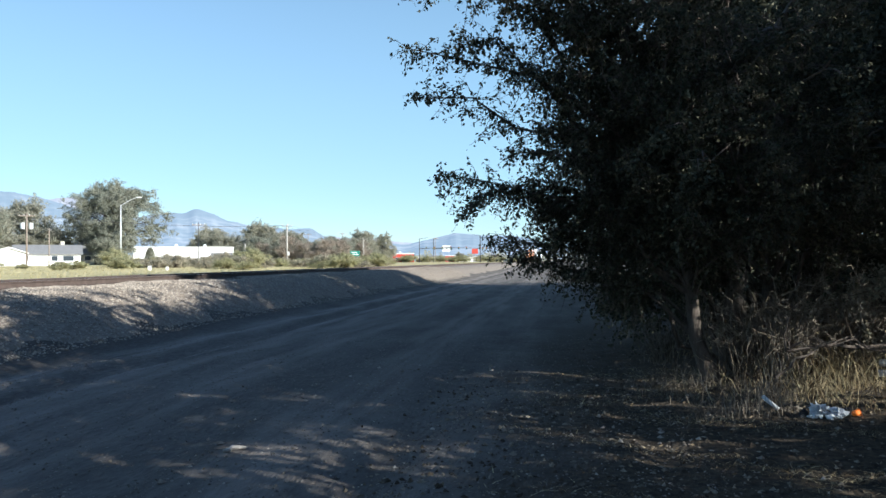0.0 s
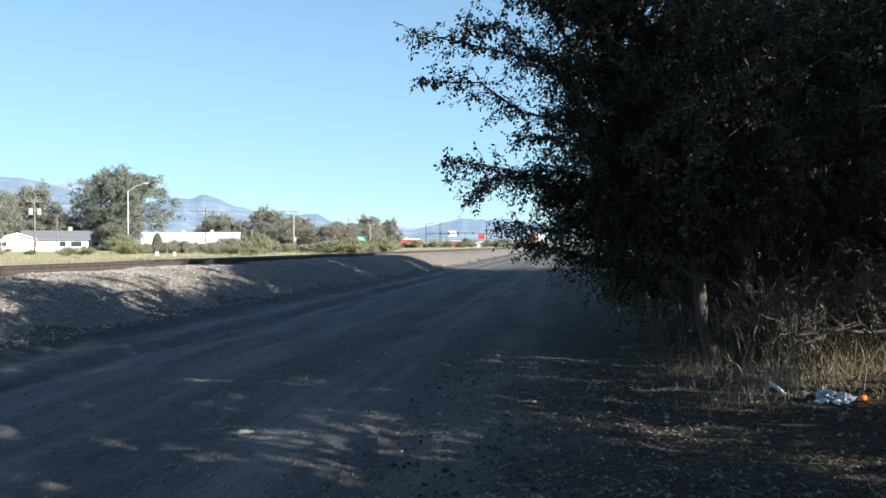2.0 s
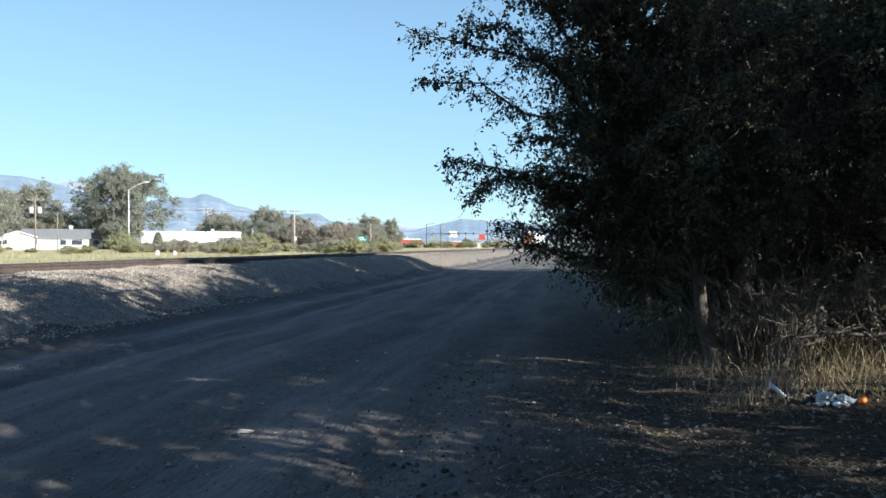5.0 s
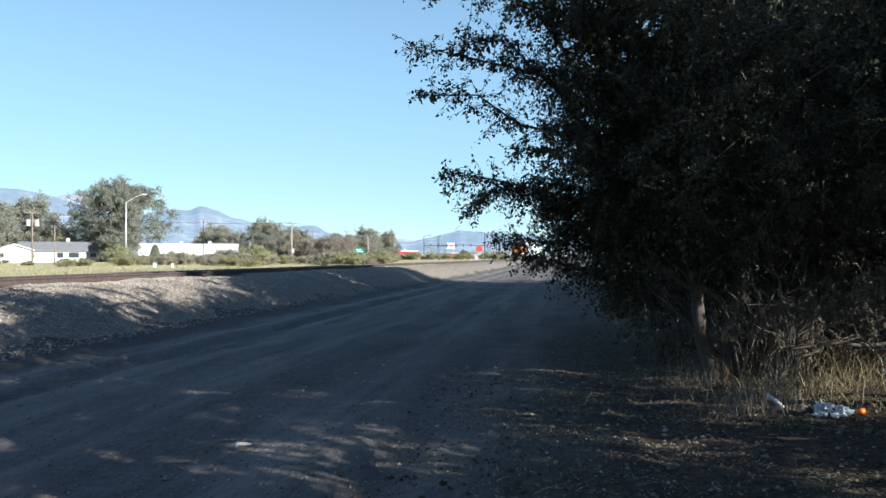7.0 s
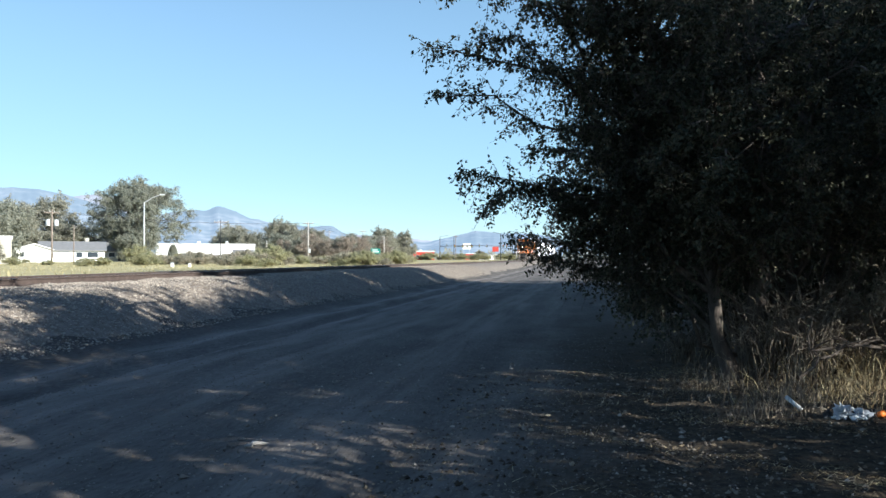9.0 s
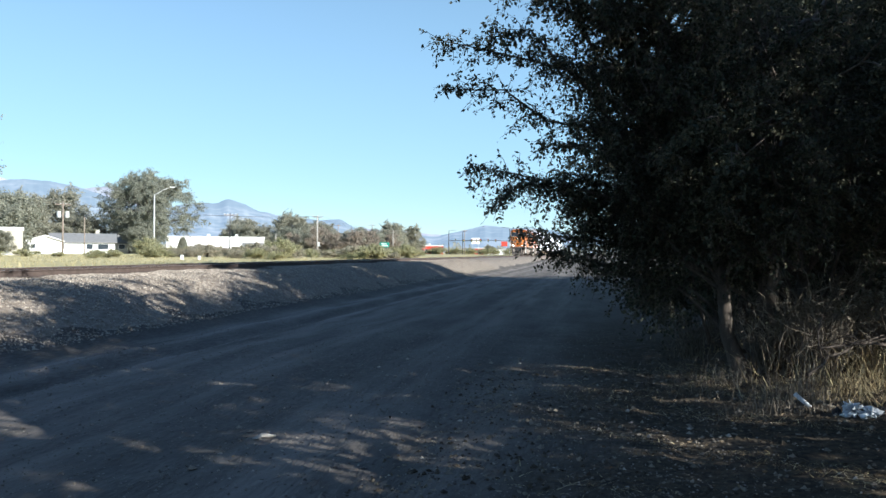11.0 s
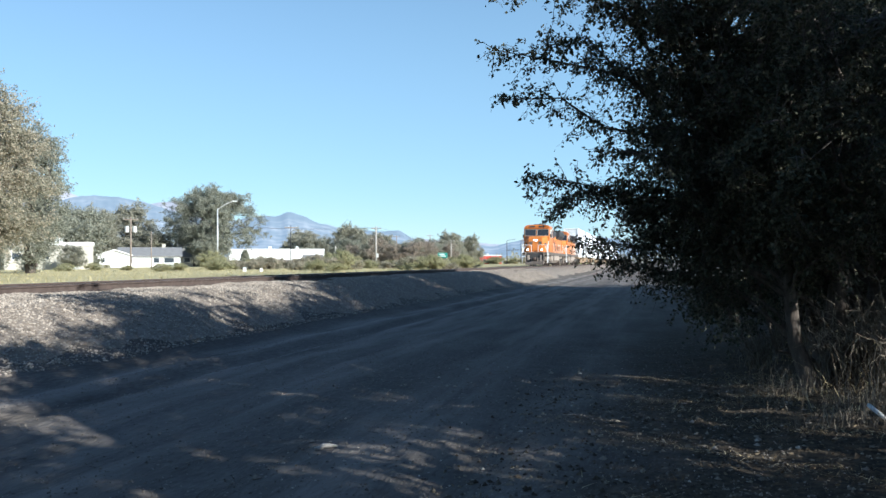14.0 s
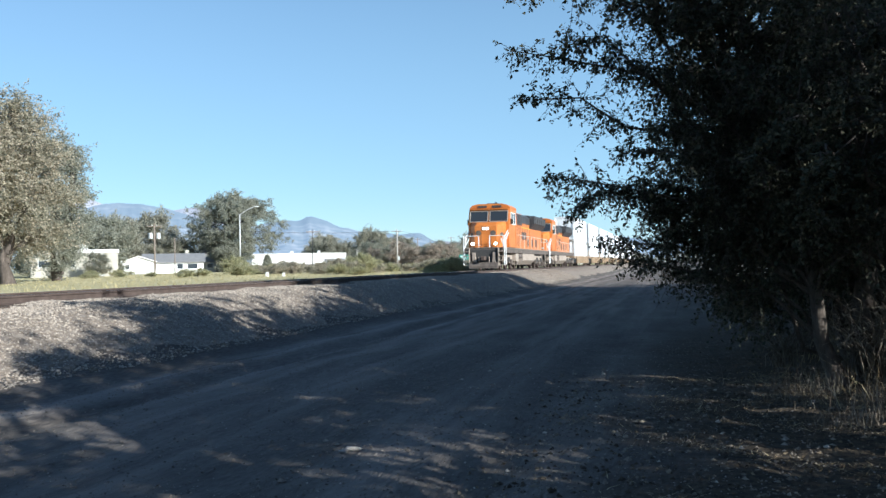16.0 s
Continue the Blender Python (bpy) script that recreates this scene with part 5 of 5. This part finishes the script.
    for s in (-1, 1):
        for i in range(7):
            y = 8.2 + i * 0.9
            part("hood_door", box(B(), min(s * 0.95, s * 0.975), max(s * 0.95, s * 0.975), y, y + 0.82, 1.85, 3.42, 0.008), ORANGE, root)
        part("air_intake", box(B(), min(s * 0.95, s * 0.985), max(s * 0.95, s * 0.985), 5.4 if s < 0 else 8.1, 8.0 if s < 0 else 8.9, 3.0, 3.7), DARKSTEEL, root)
        for i in range(5):
            part("radiator_grille", box(B(), min(s * 1.4, s * 1.43), max(s * 1.4, s * 1.43), 15.2 + i * 1.15, 16.2 + i * 1.15, 3.95, 4.45), DARKSTEEL, root)
        part("side_stripe", box(B(), min(s * 0.976, s * 0.984), max(s * 0.976, s * 0.984), 8.2, 14.6, 3.44, 3.5), YELLOW, root)
        for i in range(4):
            part("side_lettering_bar", box(B(), min(s * 0.98, s * 0.988), max(s * 0.98, s * 0.988), 9.2 + 0.95 * i, 9.9 + 0.95 * i, 2.45, 3.1), BLACKPAINT, root, "dark lettering bar")
        for i in range(6):
            part("hood_latch_strip", box(B(), min(s * 0.98, s * 0.99), max(s * 0.98, s * 0.99), 9.02 + 0.9 * i, 9.09 + 0.9 * i, 1.9, 3.4), GRIME, root)
        for y in (13.2, 15.4, 17.6):
            part("side_vent", box(B(), min(s * 0.975, s * 1.0), max(s * 0.975, s * 1.0), y, y + 0.7, 1.9, 2.6, 0.01), DARKSTEEL, root)
        part("battery_box", box(B(), min(s * 1.0, s * 1.44), max(s * 1.0, s * 1.44), 5.1, 6.3, 0.62, 1.24, 0.03), TANKGREY, root)
    # tank, trucks, plough, couplers
    part("fuel_tank", prism(B(), [(-1.45, 1.25), (-1.45, 0.7), (-1.05, 0.35), (1.05, 0.35), (1.45, 0.7), (1.45, 1.25)], "y", 8.0, 14.0), TANKGREY, root, "dust-coated fuel tank")
    for s in (-1, 1):
        part("air_tank", rod(B(), (s * 1.28, 6.4, 1.05), (s * 1.28, 7.9, 1.05), 0.18, 0.18, 10), GRIME, root)
    part("plough", prism(B(), [(-0.12, 0.14), (-0.12, 0.3), (0.1, 0.58), (0.25, 0.58), (0.25, 0.14)], "x", -1.05, 1.05), GRIME, root)
    part("pilot_beam", box(B(), -1.04, 1.04, 0.3, 0.5, 0.62, 1.5, 0.02), DARKSTEEL, root)
    for x in (-0.75, 0.75):
        part("pilot_bracket", box(B(), x - 0.12, x + 0.12, 0.16, 0.3, 0.6, 1.3, 0.02), TANKGREY, root)
    for y, d in ((0.3, -1), (L - 0.3, 1)):
        part("coupler", box(B(), -0.14, 0.14, min(y, y + d * 0.6), max(y, y + d * 0.6), 0.72, 1.02, 0.03), RUST, root)
        for x in (-0.62, -0.4, 0.35, 0.6, 0.8):
            part("air_hose", rod(B(), (x, y + d * 0.02, 0.95), (x + 0.08, y + d * 0.25, 0.4), 0.035), TANKGREY, root)
    wheels = []
    for y0 in (2.2, 15.9):
        for s in (-1, 1):
            prof = [(y0 - 0.3, 0.75), (y0 + 0.1, 1.12), (y0 + 4.0, 1.12), (y0 + 4.4, 0.75), (y0 + 4.3, 0.55), (y0 + 3.4, 0.62), (y0 + 2.3, 0.5), (y0 + 1.8, 0.5), (y0 + 0.7, 0.62), (y0 - 0.2, 0.55)]
            part("truck_frame", prism(B(), prof, "x", min(s * 0.95, s * 1.15), max(s * 0.95, s * 1.15)), TANKGREY, root, "dusty grey truck side frame")
            for i in range(3):
                part("journal_box", box(B(), min(s * 1.15, s * 1.3), max(s * 1.15, s * 1.3), y0 + i * 2.05 - 0.2, y0 + i * 2.05 + 0.2, 0.38, 0.78, 0.03), GRIME, root)
                if i < 2:
                    part("spring", rod(B(), (s * 1.2, y0 + 1.02 + i * 2.05, 0.55), (s * 1.2, y0 + 1.02 + i * 2.05, 0.95), 0.12), DARKSTEEL, root)
        for i in range(3):
            wheels.append(wheelset(root, y0 + i * 2.05, 0.53))
    return root, wheels


def wheelset(root, y, r):
    bm = B()
    rod(bm, (-0.85, 0, 0), (0.85, 0, 0), 0.09, 0.09, 8)
    for s in (-1, 1):
        rod(bm, (s * 0.69, 0, 0), (s * 0.82, 0, 0), r, r, 18)
        rod(bm, (s * 0.65, 0, 0), (s * 0.69, 0, 0), r + 0.03, r + 0.03, 18)
        rod(bm, (s * 0.82, 0, 0), (s * 0.84, 0, 0), r * 0.45, r * 0.4, 10)
        box(bm, min(s * 0.82, s * 0.835), max(s * 0.82, s * 0.835), -r * 0.75, r * 0.75, -0.05, 0.05)
    ob = part("wheelset", bm, RUST, root)
    ob.matrix_basis = pose(0, y, r)
    return ob, y, r


def well_car(at, label):
    root = thing("well_car", at, label, "railway wagon", "container wagons of the train")
    L = 19.6
    for s in (-1, 1):
        part("side_sill", prism(B(), [(2.6, 0.35), (2.2, 1.15), (2.2, 1.3), (L - 2.2, 1.3), (L - 2.2, 1.15), (L - 2.6, 0.35)], "x", min(s * 1.36, s * 1.5), max(s * 1.36, s * 1.5)), WELLTAN, root)
        for i in range(11):
            y = 3.2 + i * 1.32
            part("side_rib", box(B(), min(s * 1.5, s * 1.55), max(s * 1.5, s * 1.55), y, y + 0.1, 0.4, 1.25), WELLTAN, root)
    part("well_floor", box(B(), -1.35, 1.35, 2.6, L - 2.6, 0.36, 0.46), GRIME, root)
    wheels = []
    for y, d in ((0.2, 1), (L - 0.2, -1)):
        part("end_platform", box(B(), -1.4, 1.4, min(y, y + d * 2.1), max(y, y + d * 2.1), 1.0, 1.3, 0.03), WELLTAN, root)
        part("coupler", box(B(), -0.14, 0.14, min(y, y - d * 0.4), max(y, y - d * 0.4), 0.72, 1.02, 0.03), RUST, root)
        part("brake_ladder", box(B(), 1.2, 1.24, min(y, y + d * 0.4), max(y, y + d * 0.4), 1.3, 2.1), WELLTAN, root)
        c = y + d * 1.05
        for s in (-1, 1):
            part("truck_frame", prism(B(), [(c - 1.1, 0.45), (c - 0.5, 0.85), (c + 0.5, 0.85), (c + 1.1, 0.45), (c + 0.4, 0.3), (c - 0.4, 0.3)], "x", min(s * 0.92, s * 1.1), max(s * 0.92, s * 1.1)), GRIME, root)
        for q in (-0.88, 0.88):
            wheels.append(wheelset(root, c + q, 0.42))
    return root, wheels


def container(at, length, label):
    root = thing("shipping_container", at, label, "container", "containers on the train")
    # corrugated box: a zigzag outline pushed up
    n = int(length / 0.28)
    out = []
    for i in range(n + 1):
        out.append((1.2 - 0.035 * (i % 2), -length / 2 + 0.1 + (length - 0.2) * i / n))
    for i in range(n, -1, -1):
        out.append((-1.2 + 0.035 * (i % 2), -length / 2 + 0.1 + (length - 0.2) * i / n))
    part("panel", prism(B(), out, "z", 0.15, 2.75), CONTAINER, root)
    part("bottom_rail", box(B(), -1.22, 1.22, -length / 2, length / 2, 0.0, 0.16, 0.015), CONTAINER, root)
    part("top_rail", box(B(), -1.22, 1.22, -length / 2, length / 2, 2.74, 2.89, 0.015), CONTAINER, root)
    for x in (-1.15, 1.15):
        for y in (-length / 2 + 0.07, length / 2 - 0.07):
            part("corner_post", box(B(), x - 0.075, x + 0.075, y - 0.075, y + 0.075, 0.161, 2.739), CONTAINER, root)
    for x in (-0.6, -0.2, 0.2, 0.6):
        part("lock_rod", rod(B(), (x, -length / 2 + 0.07, 0.2), (x, -length / 2 + 0.07, 2.7), 0.02), CONTAINER, root)
    return root


NOSE_END, SPEED = 58.6, 19.45       # the nose's place on the line at the clip's end, metres per second
moving, axles = [], []
y = 0.0
lead, ws = loco((TRACK_X, NOSE_END, RAIL_Z), "orange and black freight locomotive with lit headlights leading the train")
moving.append((lead, 0.0, RAIL_Z))
axles += ws
second = copy_thing(lead, pose(TRACK_X, NOSE_END + 22.6, RAIL_Z))
second["label"] = "second orange and black freight locomotive coupled behind the first"
for o in second.children:
    if o.name.startswith(("headlight.", "ditch_light.")):
        o.material_slots[0].link = "OBJECT"
        o.material_slots[0].material = GALV
        o["label"] = "unlit lamp of the second locomotive"
moving.append((second, 22.6, RAIL_Z))
axles += [(o, w[1], w[2]) for o, w in zip([c for c in second.children if c.name.startswith("wheelset")], ws)]
car, cws = well_car((TRACK_X, NOSE_END + 45.2, RAIL_Z), "tan well wagon carrying white containers")
moving.append((car, 45.2, RAIL_Z))
axles += cws
low = container((TRACK_X, NOSE_END + 55.0, RAIL_Z + 0.47), 14.2, "white corrugated shipping container in the well wagon")
moving.append((low, 55.0, RAIL_Z + 0.47))
high = container((TRACK_X, NOSE_END + 55.0, RAIL_Z + 3.37), 16.1, "long white corrugated shipping container stacked on another")
moving.append((high, 55.0, RAIL_Z + 3.37))
for i in range(1, 9):
    o = 45.2 + 19.9 * i
    c = copy_thing(car, pose(TRACK_X, NOSE_END + o, RAIL_Z))
    moving.append((c, o, RAIL_Z))
    axles += [(k, w[1], w[2]) for k, w in zip([k for k in c.children if k.name.startswith("wheelset")], cws)]
    moving.append((copy_thing(low, pose(TRACK_X, NOSE_END + o + 9.8, RAIL_Z + 0.47)), o + 9.8, RAIL_Z + 0.47))
    moving.append((copy_thing(high, pose(TRACK_X, NOSE_END + o + 9.8, RAIL_Z + 3.37)), o + 9.8, RAIL_Z + 3.37))


def motions():
    """The train rolls along the straight track at an even speed."""
    for ob, offset, z in moving:
        walk(ob, [(t, pose(TRACK_X, NOSE_END + offset + SPEED * (16 - t), z)) for t in (0, 4, 8, 12, 16)])
    for ob, y, r in axles:
        rows = []
        for k in range(0, 16 * FPS + 1):
            t = k / FPS
            rows.append((t, pose(0, y, r, math.degrees(SPEED * t / r) % 360, 0, 0)))
        walk(ob, rows)


motions()
